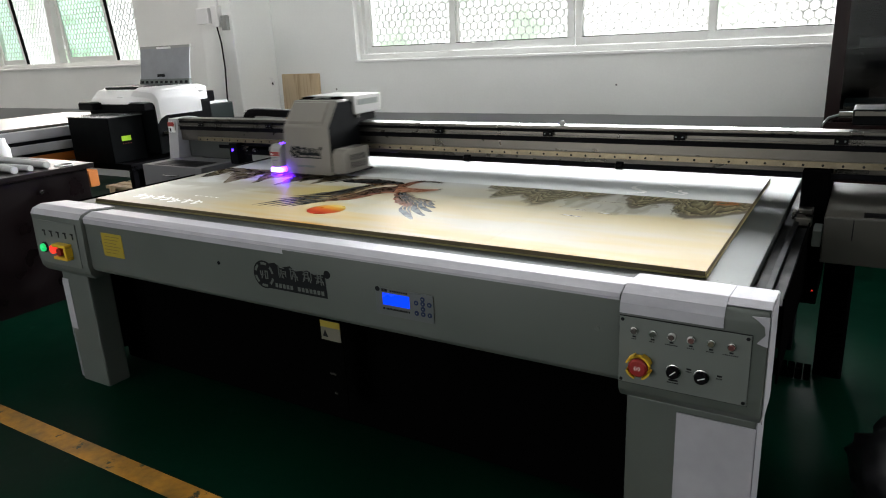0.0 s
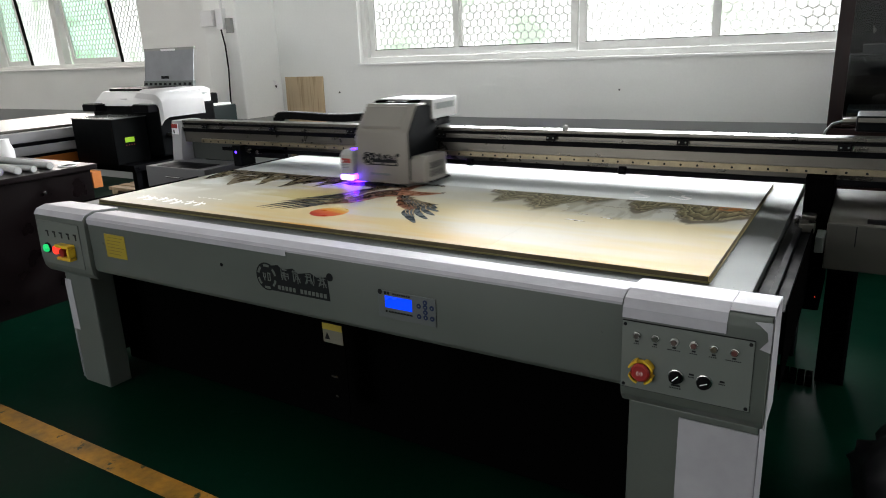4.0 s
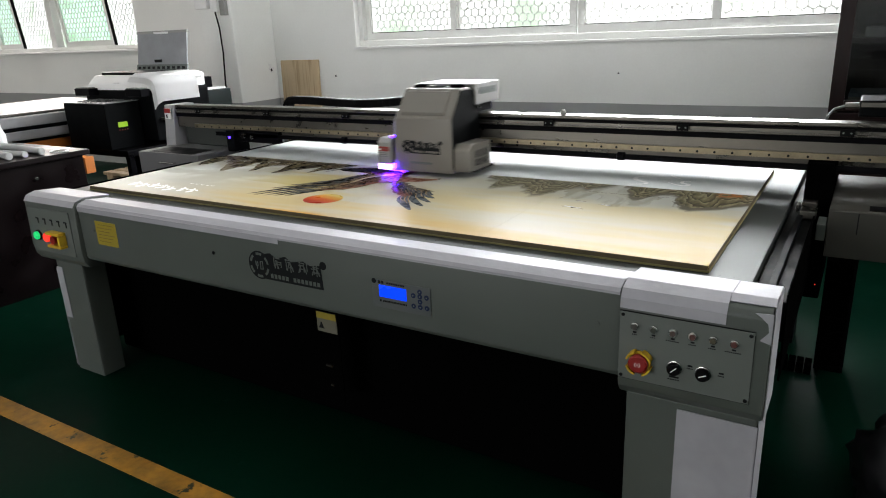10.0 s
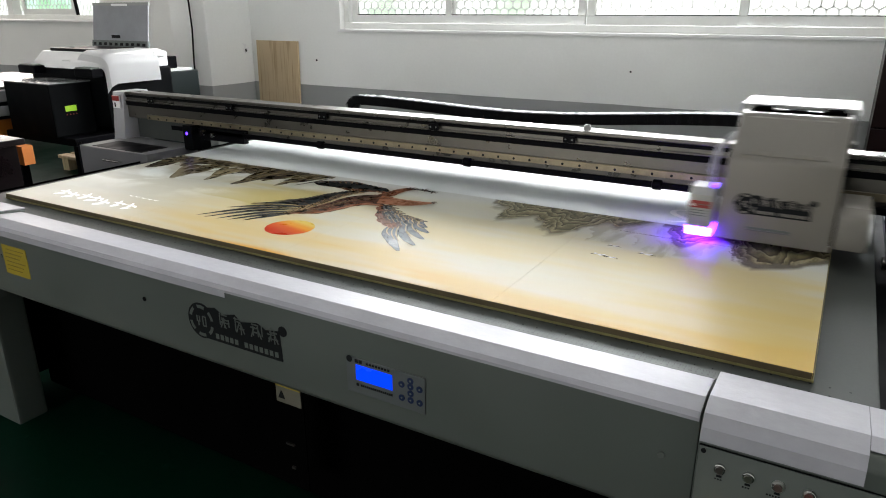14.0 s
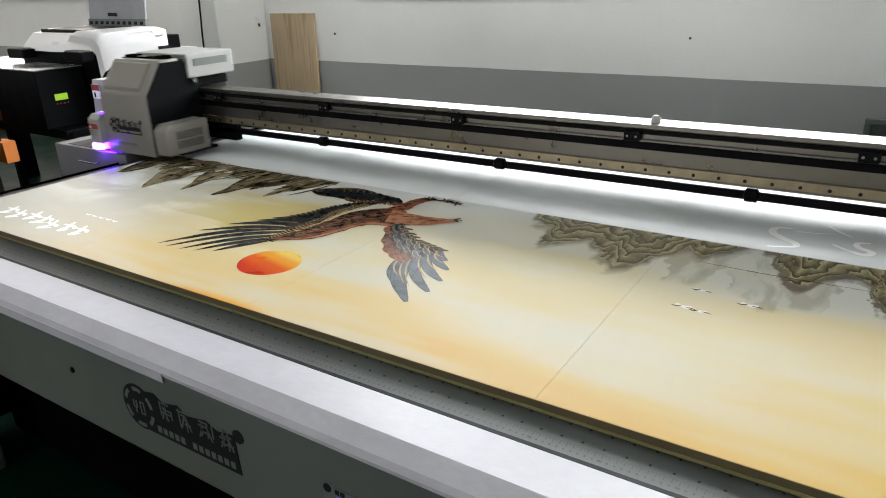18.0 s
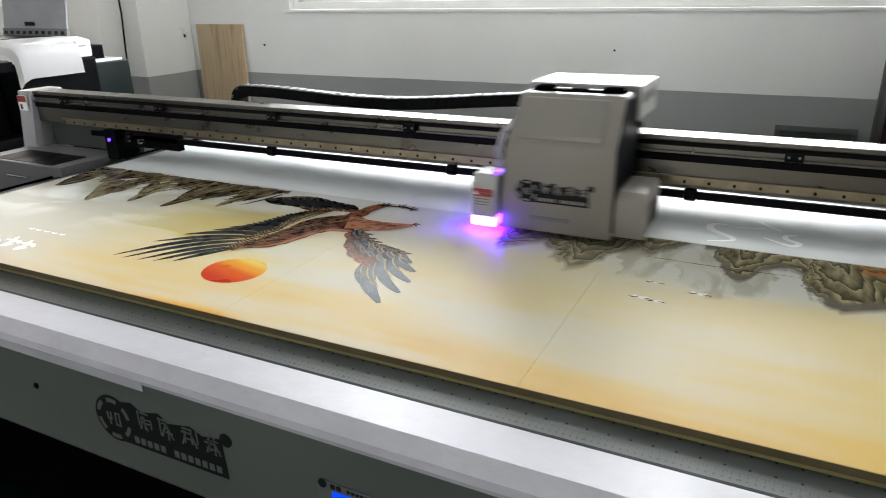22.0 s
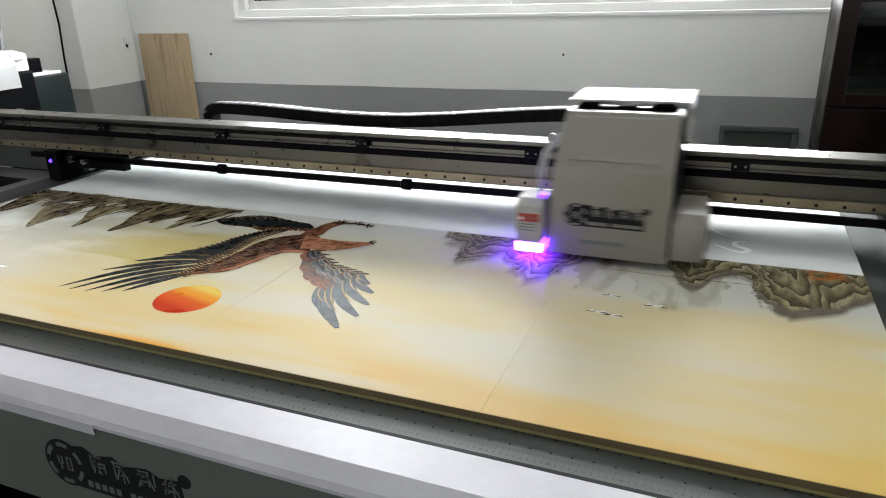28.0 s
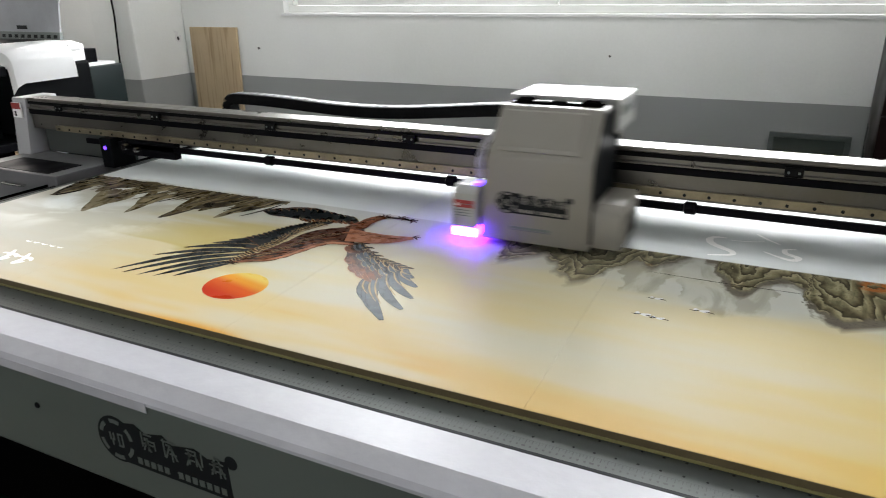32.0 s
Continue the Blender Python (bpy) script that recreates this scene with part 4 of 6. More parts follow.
part("label_mark", bm_prism([(-1.440, 0.412), (-1.418, 0.412), (-1.429, 0.436)], 1.5520, 1.5529, "y"), INKY, tag)
part("clip", bm_box(-1.425, -1.398, 1.550, 1.5555, 0.278, 0.284), ALU, tag)
part("clip", bm_box(-1.412, -1.400, 1.550, 1.5555, 0.208, 0.214), ALU, tag)

# rails along the bed's sides
for x0, x1, sgn in ((-0.184, -0.112, 1), (-2.885, -2.812, -1)):
    ch = part("side_channel", bm_box(x0, x1, 1.605, 3.25, 0.66, 0.712, 0.002), DARKCASE, printer, "black side channel")
    xm = (x0 + x1) / 2
    part("side_rail", bm_box(xm - 0.008, xm + 0.008, 1.605, 3.25, 0.712, 0.730, 0.002), DARKCASE, ch, "dark guide rail")
    xs = x1 if sgn > 0 else x0 - 0.004
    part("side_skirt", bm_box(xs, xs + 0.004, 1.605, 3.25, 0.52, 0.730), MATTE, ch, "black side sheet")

# the panels being printed
board = thing("printed_board", (-1.50, 2.2, 0.738), "glossy panels half printed with eagle, red sun and mountains", "board")
for i in range(4):
    a = -2.727 + 0.61 * i
    part("panel", bm_box(a + 0.0002, a + 0.6098, 1.655, 2.875, 0.7435, 0.756, 0.0003), PRINT, board)
part("edge_strip", bm_box(-2.726, -0.288, 1.6538, 1.6548, 0.7435, 0.7554), EDGE, board, "dark brown panel edge")
part("edge_strip", bm_box(-0.2868, -0.2858, 1.656, 2.874, 0.7435, 0.7554), EDGE, board, "dark brown panel edge")
part("backing_sheet", bm_box(-2.729, -0.284, 1.6525, 2.877, 0.7385, 0.7433), EDGE_Y, board, "thin yellowish backing sheet")


def leaf(bm, base, tip, w, bend, z, n=9, blunt=0.5):
    """A feather-shaped patch of ink from base to tip."""
    b, t = Vector(base), Vector(tip)
    d = t - b
    side = Vector((-d.y, d.x)).normalized()
    left, right = [], []
    for i in range(n):
        s = i / (n - 1)
        c = b + d * s + side * bend * math.sin(math.pi * s)
        half = w / 2 * max(0.03, math.sin(math.pi * min(1, s * 0.93 + 0.05)) ** blunt)
        left.append(bm.verts.new((c.x + side.x * half, c.y + side.y * half, z)))
        right.append(bm.verts.new((c.x - side.x * half, c.y - side.y * half, z)))
    for i in range(n - 1):
        bm.faces.new((right[i], right[i + 1], left[i + 1], left[i]))
    return bm


INK = 0.7562


def lerp(a, b, s):
    return (a[0] + (b[0] - a[0]) * s, a[1] + (b[1] - a[1]) * s)


def along(stops, q):
    """A point on the broken line through stops, q from 0 to 1."""
    f = min(max(q, 0.0), 0.9999) * (len(stops) - 1)
    k = int(f)
    return lerp(stops[k], stops[k + 1], f - k)


def smooth_along(stops, q):
    """A point on the soft curve through stops."""
    f = min(max(q, 0.0), 0.9999) * (len(stops) - 1)
    k, t = int(f), f - int(f)
    p0, p1, p2, p3 = (Vector(stops[max(0, min(len(stops) - 1, k + j))]) for j in (-1, 0, 1, 2))
    p = 0.5 * (2 * p1 + (p2 - p0) * t + (2 * p0 - 5 * p1 + 4 * p2 - p3) * t * t + (3 * p1 - p0 - 3 * p2 + p3) * t ** 3)
    return (p.x, p.y)


def band(bm, a, b, z, n=24, ragged=0.0, seed=1):
    """A patch of ink between two soft curves, with a slightly ragged outline."""
    rng = random.Random(seed)
    l = [bm.verts.new((*smooth_along(a, i / (n - 1)), z)) for i in range(n)]
    r = [bm.verts.new((*smooth_along(b, i / (n - 1)), z)) for i in range(n)]
    for v in l + r:
        v.co.x += ragged * (rng.random() - 0.5)
        v.co.y += ragged * (rng.random() - 0.5)
    for i in range(n - 1):
        f = bm.faces.new((l[i], r[i], r[i + 1], l[i + 1]))
        f.normal_update()
        if f.normal.z < 0:
            f.normal_flip()
    return bm


def plume(base, tip, w, bend, level, dark, light=None, blunt=0.8, fill=0.86, n=11):
    """One feather: a pale edge below, the dark vane above it and a fine shaft."""
    z = INK + 0.00005 * level
    f = part("feather_edge", leaf(bmesh.new(), base, tip, w, bend, z, n, blunt), light or CREAM, eagle)
    part("feather_vane", leaf(bmesh.new(), lerp(base, tip, 0.02), lerp(base, tip, 0.985), w * fill, bend, z + 0.00002, n, blunt), dark, f)


CREAM_ROW = [(-1.725, 1.944), (-1.725, 1.977), (-1.726, 2.013), (-1.721, 2.052), (-1.714, 2.090), (-1.717, 2.145), (-1.717, 2.196), (-1.704, 2.232), (-1.685, 2.268)]
LEAD = [(-1.943, 1.902), (-1.910, 1.973), (-1.870, 2.027), (-1.845, 2.061), (-1.813, 2.097), (-1.792, 2.139), (-1.780, 2.179), (-1.763, 2.215), (-1.741, 2.249), (-1.715, 2.271), (-1.687, 2.282)]
BELLY = [(-1.723, 1.942), (-1.685, 1.965), (-1.655, 1.981), (-1.632, 2.015), (-1.614, 2.068), (-1.601, 2.110), (-1.578, 2.140), (-1.526, 2.150)]
BACK = [(-1.728, 1.950), (-1.721, 1.990), (-1.707, 2.045), (-1.698, 2.110), (-1.688, 2.189), (-1.654, 2.240), (-1.609, 2.266), (-1.555, 2.262)]
eagle = part("eagle_body", band(bmesh.new(), BACK, BELLY, INK + 0.0006, 26, 0.004), BREAST, board, "rust and brown eagle in ink")
part("wing_ground", band(bmesh.new(), LEAD[3:], CREAM_ROW[2:], INK + 0.00002, 20, 0.003), FEATHER_B, eagle, "dark brown ground of the wing")
FINGERS = [(-1.797, 1.823), (-1.840, 1.805), (-1.880, 1.795), (-1.924, 1.792), (-1.960, 1.794)]
ROOTS = [(-1.722, 1.946), (-1.712, 1.968), (-1.708, 1.992), (-1.706, 2.018), (-1.704, 2.044)]
for i in range(5):                                   # outer primaries, spread like fingers
    plume(ROOTS[i], FINGERS[i], 0.022 + 0.0014 * i, -0.004 - 0.0075 * i, 1 + i, QUILL, CREAM, 0.85, 0.88, 15)
    mid = lerp(ROOTS[i], FINGERS[i], 0.55)
    part("shaft", leaf(bmesh.new(), lerp(ROOTS[i], FINGERS[i], 0.06), mid, 0.0022, -0.003 - 0.006 * i, INK + 0.00005 * (2 + i) + 0.00003, 9, 0.6), SLATE, eagle)
for i in range(5):                                   # the next ones, their tips stepped along the leading edge
    plume(along([(-1.705, 2.035), (-1.708, 2.075), (-1.712, 2.105)], i / 4), LEAD[i], 0.027, -0.022 + 0.003 * i, 6 + i, QUILL, CREAM if i % 2 == 0 else FEATHER_B, 0.75, 0.84, 13)
for i in range(19):                                  # short dark coverts up to the shoulder
    q = i / 18
    tip, root = along(LEAD[4:], q), along(CREAM_ROW[3:], q)
    out = 0.004
    plume((root[0] + 0.006, root[1] - 0.004), (tip[0] - out, tip[1] + out * 0.6), 0.0225, -0.006, 11 + i * 0.3, FEATHER, CREAM if i % 3 else RUST, 0.55, 0.86)
for i in range(30):                                  # pale tips that edge the coverts
    at = along(CREAM_ROW, i / 29)
    plume((at[0] + 0.016, at[1] - 0.010), (at[0] - 0.024, at[1] + 0.002), 0.0095, 0.003, 17 + i * 0.05, FEATHER_B if i % 2 else FEATHER, CREAM, 0.9, 0.60)
for r in range(4):                                   # breast, rows of soft mottled feathers
    for i in range(15):
        q = (i + 0.5 * (r % 2)) / 15
        at = lerp(along(BACK[:-1], q), along(BELLY[:-1], q), 0.16 + 0.21 * r)
        plume((at[0] + 0.013, at[1] + 0.012), (at[0] - 0.013, at[1] - 0.013), 0.0105, 0.002, 20 + r + i * 0.05, (FEATHER_B, FEATHER_B, RUST, RUST)[r] if i % 3 else FEATHER, (RUST, CREAM, FEATHER_B, PEACH)[r], 0.8, 0.7)
part("belly_edge", band(bmesh.new(), [lerp(a, b, 0.88) for a, b in zip(BACK, BELLY)], BELLY, INK + 0.0018, 24, 0.002), PEACH, eagle, "peach edge of the belly")
FAR_TOP = [(-1.930, 2.299), (-1.913, 2.319), (-1.887, 2.342), (-1.851, 2.363), (-1.815, 2.375), (-1.772, 2.374), (-1.722, 2.362), (-1.675, 2.354), (-1.646, 2.350)]
FAR_LOW = [(-1.915, 2.285), (-1.875, 2.277), (-1.830, 2.275), (-1.782, 2.272), (-1.742, 2.264), (-1.710, 2.280), (-1.665, 2.290), (-1.625, 2.294), (-1.600, 2.305)]
part("far_wing", band(bmesh.new(), FAR_TOP, FAR_LOW, INK + 0.00006, 22, 0.003), FEATHER_B, eagle, "dark far wing")
for i in range(14):
    q = i / 13
    root = along(FAR_LOW, 0.25 + 0.70 * q)
    plume((root[0] + 0.004, root[1] + 0.004), along(FAR_TOP, 0.02 + 0.94 * q), 0.024, 0.008 - 0.006 * q, 3 + i * 0.3, FEATHER, CREAM if i % 2 else RUST, 0.55, 0.86)
for i in range(12):
    root = along(FAR_LOW, 0.42 + 0.5 * i / 11)
    plume((root[0] + 0.010, root[1] - 0.006), (root[0] - 0.018, root[1] + 0.018), 0.010, 0.002, 8 + 0.1 * i, RUST if i % 2 else FEATHER_B, CREAM if i % 3 == 0 else RUST, 0.8, 0.65)
part("thigh", band(bmesh.new(), [(-1.620, 2.262), (-1.609, 2.308), (-1.602, 2.352), (-1.582, 2.388)], [(-1.580, 2.252), (-1.562, 2.275), (-1.566, 2.324), (-1.552, 2.372)], INK + 0.0019, 14, 0.002), RUST, eagle, "rust feathered leg")
for i in range(7):
    at = lerp((-1.606, 2.272), (-1.575, 2.372), i / 6)
    plume((at[0] - 0.008, at[1] - 0.008), (at[0] + 0.014, at[1] + 0.018), 0.012, 0.003, 42 + 0.2 * i, RUST if i % 2 else FEATHER_B, PEACH, 0.8, 0.7)
part("shank", leaf(bmesh.new(), (-1.580, 2.372), (-1.470, 2.380), 0.009, 0.006, INK + 0.0023), FEATHER_B, eagle)
for cx, cy, angles in ((-1.560, 2.384, (-70, -20, 30, 85, 140)), (-1.512, 2.388, (-70, -20, 30, 85, 140)), (-1.478, 2.376, (-70, -20, 30, 85, 140)), (-1.412, 2.262, (-35, 10, 55))):
    for a in angles:
        part("talon", leaf(bmesh.new(), (cx, cy), (cx + 0.023 * math.cos(radians(a)), cy + 0.021 * math.sin(radians(a))), 0.0055, 0.003, INK + 0.0024), FEATHER_B, eagle)
part("leg", band(bmesh.new(), [(-1.600, 2.262), (-1.573, 2.257), (-1.516, 2.251), (-1.460, 2.256), (-1.412, 2.266)], [(-1.560, 2.170), (-1.535, 2.174), (-1.488, 2.181), (-1.443, 2.204), (-1.402, 2.250)], INK + 0.00185, 16, 0.002), PEACH, eagle, "pale peach outstretched leg")
for i in range(9):
    at = lerp((-1.590, 2.235), (-1.440, 2.240), i / 8)
    plume((at[0] - 0.012, at[1] - 0.018), (at[0] + 0.024, at[1] + 0.006), 0.011, 0.002, 40 + 0.1 * i, RUST if i % 2 else PEACH, PEACH if i % 2 else RUST, 0.8, 0.7)
SHOULDER = [(-1.545, 2.165), (-1.493, 2.076), (-1.447, 2.022), (-1.405, 1.996), (-1.376, 1.990)]
NEAR_TOP = [(-1.505, 2.178), (-1.452, 2.132), (-1.407, 2.102), (-1.367, 2.091), (-1.327, 2.078)]
part("near_wing", band(bmesh.new(), SHOULDER, NEAR_TOP, INK + 0.00012, 18, 0.003), FEATHER_B, eagle, "slate and rust near wing")
TIPS = [(-1.316, 1.884), (-1.270, 1.843), (-1.248, 1.825), (-1.235, 1.882), (-1.240, 1.936), (-1.258, 1.990), (-1.288, 2.030)]
BASES = [(-1.385, 2.000), (-1.378, 2.012), (-1.372, 2.030), (-1.362, 2.048), (-1.352, 2.064), (-1.340, 2.074), (-1.336, 2.080)]
for i in range(7):                                   # its long hanging feathers
    plume(BASES[i], TIPS[i], 0.030 - 0.0012 * i, (-0.010, -0.016, -0.020, -0.022, -0.018, -0.012, -0.008)[i], 4 + i * 0.6, SLATE, QUILL, 0.42, 0.90, 15)
    part("shaft", leaf(bmesh.new(), BASES[i], lerp(BASES[i], TIPS[i], 0.7), 0.004, -0.012, INK + 0.00005 * (5 + i * 0.6) + 0.00005, 9, 0.6), CREAM, eagle)
for r in range(5):                                   # its shoulder, rust outside, slate inside
    for i in range(7):
        q = (i + 0.4) / 7
        a, b = along(SHOULDER, 0.10 + 0.86 * r / 4.4), along(NEAR_TOP, 0.05 + 0.88 * r / 4.4)
        at = lerp(a, b, q)
        plume((at[0] - 0.014, at[1] + 0.012), (at[0] + 0.024, at[1] - 0.024), 0.0135, -0.004, 10 + r * 0.8 + i * 0.1, (RUST, RUST, FEATHER_B, SLATE, FEATHER, SLATE, FEATHER)[i], (PEACH, RUST, RUST, CREAM, SLATE, CREAM, CREAM)[i], 0.7, 0.72)
for i in range(9):                                   # scalloped upper edge
    at = along(NEAR_TOP, i / 8)
    plume((at[0] - 0.018, at[1] - 0.006), (at[0] + 0.016, at[1] + 0.002), 0.013, 0.003, 16 + 0.1 * i, FEATHER, CREAM, 0.7, 0.7)


# the hanging cliffs of the picture's west side: long brushed lobes
LOBE_DARK = shader("dark_cliff_ink", (0.022, 0.015, 0.009), INK_ROUGH, vary=0.6, scale=26, fine=240, spec=INK_SPEC)
LOBE_MID = shader("olive_cliff_ink", (0.085, 0.064, 0.030), INK_ROUGH, vary=0.6, scale=26, fine=240, spec=INK_SPEC)
LOBE_PALE = shader("pale_cliff_ink", (0.17, 0.142, 0.082), INK_ROUGH, vary=0.5, scale=22, fine=240, spec=INK_SPEC)
cliffs = part("cliff_ink", leaf(bmesh.new(), (-2.716, 2.36), (-2.655, 2.16), 0.09, 0.02, INK + 0.0001, 12, 0.6), LOBE_DARK, board, "dark brown hanging cliffs in ink")


def lobe(base, tip, w, tones, seed):
    """A cliff that tapers to its tip, brushed on in overlapping strokes."""
    rng = random.Random(seed)
    for k in range(9):
        off = (k / 8 - 0.5) * w
        b = (base[0] + off * 1.1 + 0.01 * rng.random(), min(2.396, base[1] + 0.02 * rng.random()))
        t = lerp(tip, b, 0.05 * abs(k - 4) * rng.random() + 0.07 * abs(k - 3) * (k != 3))
        part("stroke", leaf(bmesh.new(), b, t, w * (0.42 if k == 3 else 0.24), w * 0.25 * (rng.random() - 0.3), INK + 0.00012 + 0.00004 * k + 0.00003 * (seed % 7), 11, 0.6), tones[(k * 2 + seed) % len(tones)], cliffs)


part("cliff_wash", band(bmesh.new(), [(-2.722, 2.396), (-2.52, 2.397), (-2.29, 2.397), (-2.09, 2.397), (-1.90, 2.397)], [(-2.715, 2.27), (-2.52, 2.33), (-2.29, 2.34), (-2.09, 2.30), (-1.90, 2.375)], INK + 0.00004, 26, 0.02), LOBE_MID, cliffs, "olive wash above the cliffs")
DEEP, SOFT = (LOBE_DARK, LOBE_MID, LOBE_DARK, LOBE_PALE, LOBE_MID), (LOBE_PALE, LOBE_MID, LOBE_PALE)
for k, (b, t, w, tones) in enumerate((((-2.500, 2.280), (-2.417, 2.072), 0.13, SOFT), ((-2.345, 2.310), (-2.290, 2.116), 0.09, SOFT), ((-2.660, 2.385), (-2.668, 2.148), 0.10, DEEP),
                                      ((-2.560, 2.390), (-2.560, 2.235), 0.12, DEEP), ((-2.400, 2.392), (-2.466, 2.204), 0.10, DEEP), ((-2.270, 2.392), (-2.291, 2.270), 0.09, DEEP),
                                      ((-2.150, 2.394), (-2.159, 2.116), 0.13, DEEP), ((-1.975, 2.392), (-2.011, 2.184), 0.10, (LOBE_MID, LOBE_PALE, LOBE_DARK)), ((-2.060, 2.392), (-2.100, 2.215), 0.10, DEEP))):
    lobe(b, t, w, tones, k)

rng = random.Random(12)
for k in range(84):
    x = -2.70 + 0.79 * k / 83 + 0.008 * rng.random()
    drop_y = 0.05 + 0.10 * rng.random() * (0.5 + 0.5 * math.sin(k * 0.55))
    top_y = 2.396 - 0.05 * rng.random()
    part("streak", leaf(bmesh.new(), (x, top_y), (x - 0.25 * drop_y - 0.01, top_y - drop_y), 0.007 + 0.006 * rng.random(), 0.006, INK + 0.0007 + 0.00002 * (k % 5), 9, 0.6), (LOBE_DARK, LOBE_PALE, LOBE_MID, LOBE_DARK, LOBE_PALE)[k % 5], cliffs)


def sun_ink():
    m = shader("sun_ink", (0.6, 0.08, 0.02), INK_ROUGH, spec=INK_SPEC)
    nt = m.node_tree
    geo = nt.nodes.new("ShaderNodeNewGeometry")
    sep = nt.nodes.new("ShaderNodeSeparateXYZ")
    nt.links.new(geo.outputs["Position"], sep.inputs[0])
    v = plain_math(nt, "MULTIPLY_ADD", sep.outputs[1], 1 / 0.13, -(1.843 - 0.065) / 0.13)
    v = plain_math(nt, "MULTIPLY_ADD", plain_math(nt, "ADD", sep.outputs[0], 1.605), 1.6, v)
    nt.links.new(ramp_of(nt, v, [(0.05, (0.40, 0.030, 0.010)), (0.38, (0.50, 0.085, 0.014)), (0.64, (0.58, 0.25, 0.025)), (0.88, (0.58, 0.42, 0.10))]), nt.nodes["Principled BSDF"].inputs["Base Color"])
    return m


disc = bmesh.new()
disc.faces.new([disc.verts.new((-1.627 + 0.072 * math.cos(6.28318 * k / 48), 1.840 + 0.069 * math.sin(6.28318 * k / 48), INK)) for k in range(48)])
part("sun_disc", disc, sun_ink(), board, "red to golden sun in ink")
for x, y, q in ((-0.780, 2.141, 0.5), (-0.792, 2.056, 0.62), (-0.762, 2.051, 0.5), (-0.690, 2.117, 0.62)):
    bird = leaf(bmesh.new(), (x - 0.004, y), (x + 0.024 * q, y + 0.010 * q), 0.020 * q, -0.003, INK)
    leaf(bird, (x - 0.006, y + 0.002), (x - 0.020 * q, y + 0.016 * q), 0.015 * q, 0.003, INK)
    bird = part("crane", bird, CRANE_INK, board, "small white crane in ink")
    part("wing_tip", leaf(bmesh.new(), (x - 0.006 * q, y + 0.004 * q), (x - 0.036 * q, y - 0.002 * q), 0.0035, 0.003, INK + 0.0002), FEATHER, bird, "dark neck")
    part("wing_tip", leaf(bmesh.new(), (x + 0.008 * q, y - 0.003 * q), (x + 0.042 * q, y - 0.008 * q), 0.003, 0.002, INK + 0.0002), FEATHER_B, bird, "dark wing tip")


def ribbon(bm, pts, w, z):
    """A flowing white stroke through pts, swelling in its middle."""
    n = len(pts) - 1
    fine = []
    for i in range(n):
        p0, p1, p2, p3 = (Vector(pts[max(0, min(n, k))]) for k in (i - 1, i, i + 1, i + 2))
        for k in range(6):
            t = k / 6
            fine.append(0.5 * (2 * p1 + (p2 - p0) * t + (2 * p0 - 5 * p1 + 4 * p2 - p3) * t * t + (3 * p1 - p0 - 3 * p2 + p3) * t ** 3))
    fine.append(Vector(pts[-1]))
    l, r = [], []
    for i, p in enumerate(fine):
        d = (fine[min(i + 1, len(fine) - 1)] - fine[max(i - 1, 0)]).normalized()
        half = w * (0.25 + 0.75 * math.sin(math.pi * (i + 0.5) / len(fine))) / 2
        l.append(bm.verts.new((p.x - d.y * half, p.y + d.x * half, z)))
        r.append(bm.verts.new((p.x + d.y * half, p.y - d.x * half, z)))
    for i in range(len(fine) - 1):
        bm.faces.new((l[i], r[i], r[i + 1], l[i + 1]))
    return bm


mists = bmesh.new()
ribbon(mists, [(-0.680, 2.580), (-0.705, 2.577), (-0.718, 2.558), (-0.712, 2.528), (-0.688, 2.505), (-0.662, 2.484), (-0.662, 2.462), (-0.712, 2.440)], 0.019, INK)
ribbon(mists, [(-0.521, 2.557), (-0.545, 2.547), (-0.543, 2.520), (-0.517, 2.500), (-0.530, 2.478), (-0.560, 2.490), (-0.592, 2.514)], 0.016, INK)
ribbon(mists, [(-0.612, 2.640), (-0.585, 2.606), (-0.556, 2.578)], 0.009, INK)
ribbon(mists, [(-0.675, 2.566), (-0.630, 2.572), (-0.590, 2.588)], 0.005, INK)
part("print_line", ribbon(bmesh.new(), [(-0.82, 2.281), (-0.675, 2.278), (-0.48, 2.286)], 0.0018, INK + 0.0001), FEATHER, board, "thin dark line across the print")
part("white_wisp", mists, CLOUD_INK, board, "curling white wisps in ink")
brush = bmesh.new()
rng = random.Random(3)
for k in range(7):
    x = -2.585 + 0.058 * k
    y = 1.765 - 0.010 * math.sin(2.0 * k) - 0.002 * k
    ribbon(brush, [(x, y + 0.028), (x + 0.020, y - 0.004), (x + 0.005 + 0.02 * rng.random(), y - 0.030), (x + 0.040, y - 0.014)], 0.017, INK + 0.0001)
    ribbon(brush, [(x - 0.012, y + 0.004), (x + 0.032, y + 0.012 * rng.random()), (x + 0.050, y - 0.006)], 0.012, INK + 0.0002)
for k in range(5):
    x = -2.335 + 0.030 * k
    ribbon(brush, [(x, 1.846), (x + 0.008 + 0.008 * rng.random(), 1.842), (x + 0.020, 1.848)], 0.006, INK + 0.0001)
tagged(part("brush_writing", brush, CLOUD_INK, board, "unreadable white brush strokes"), kind="stuff")

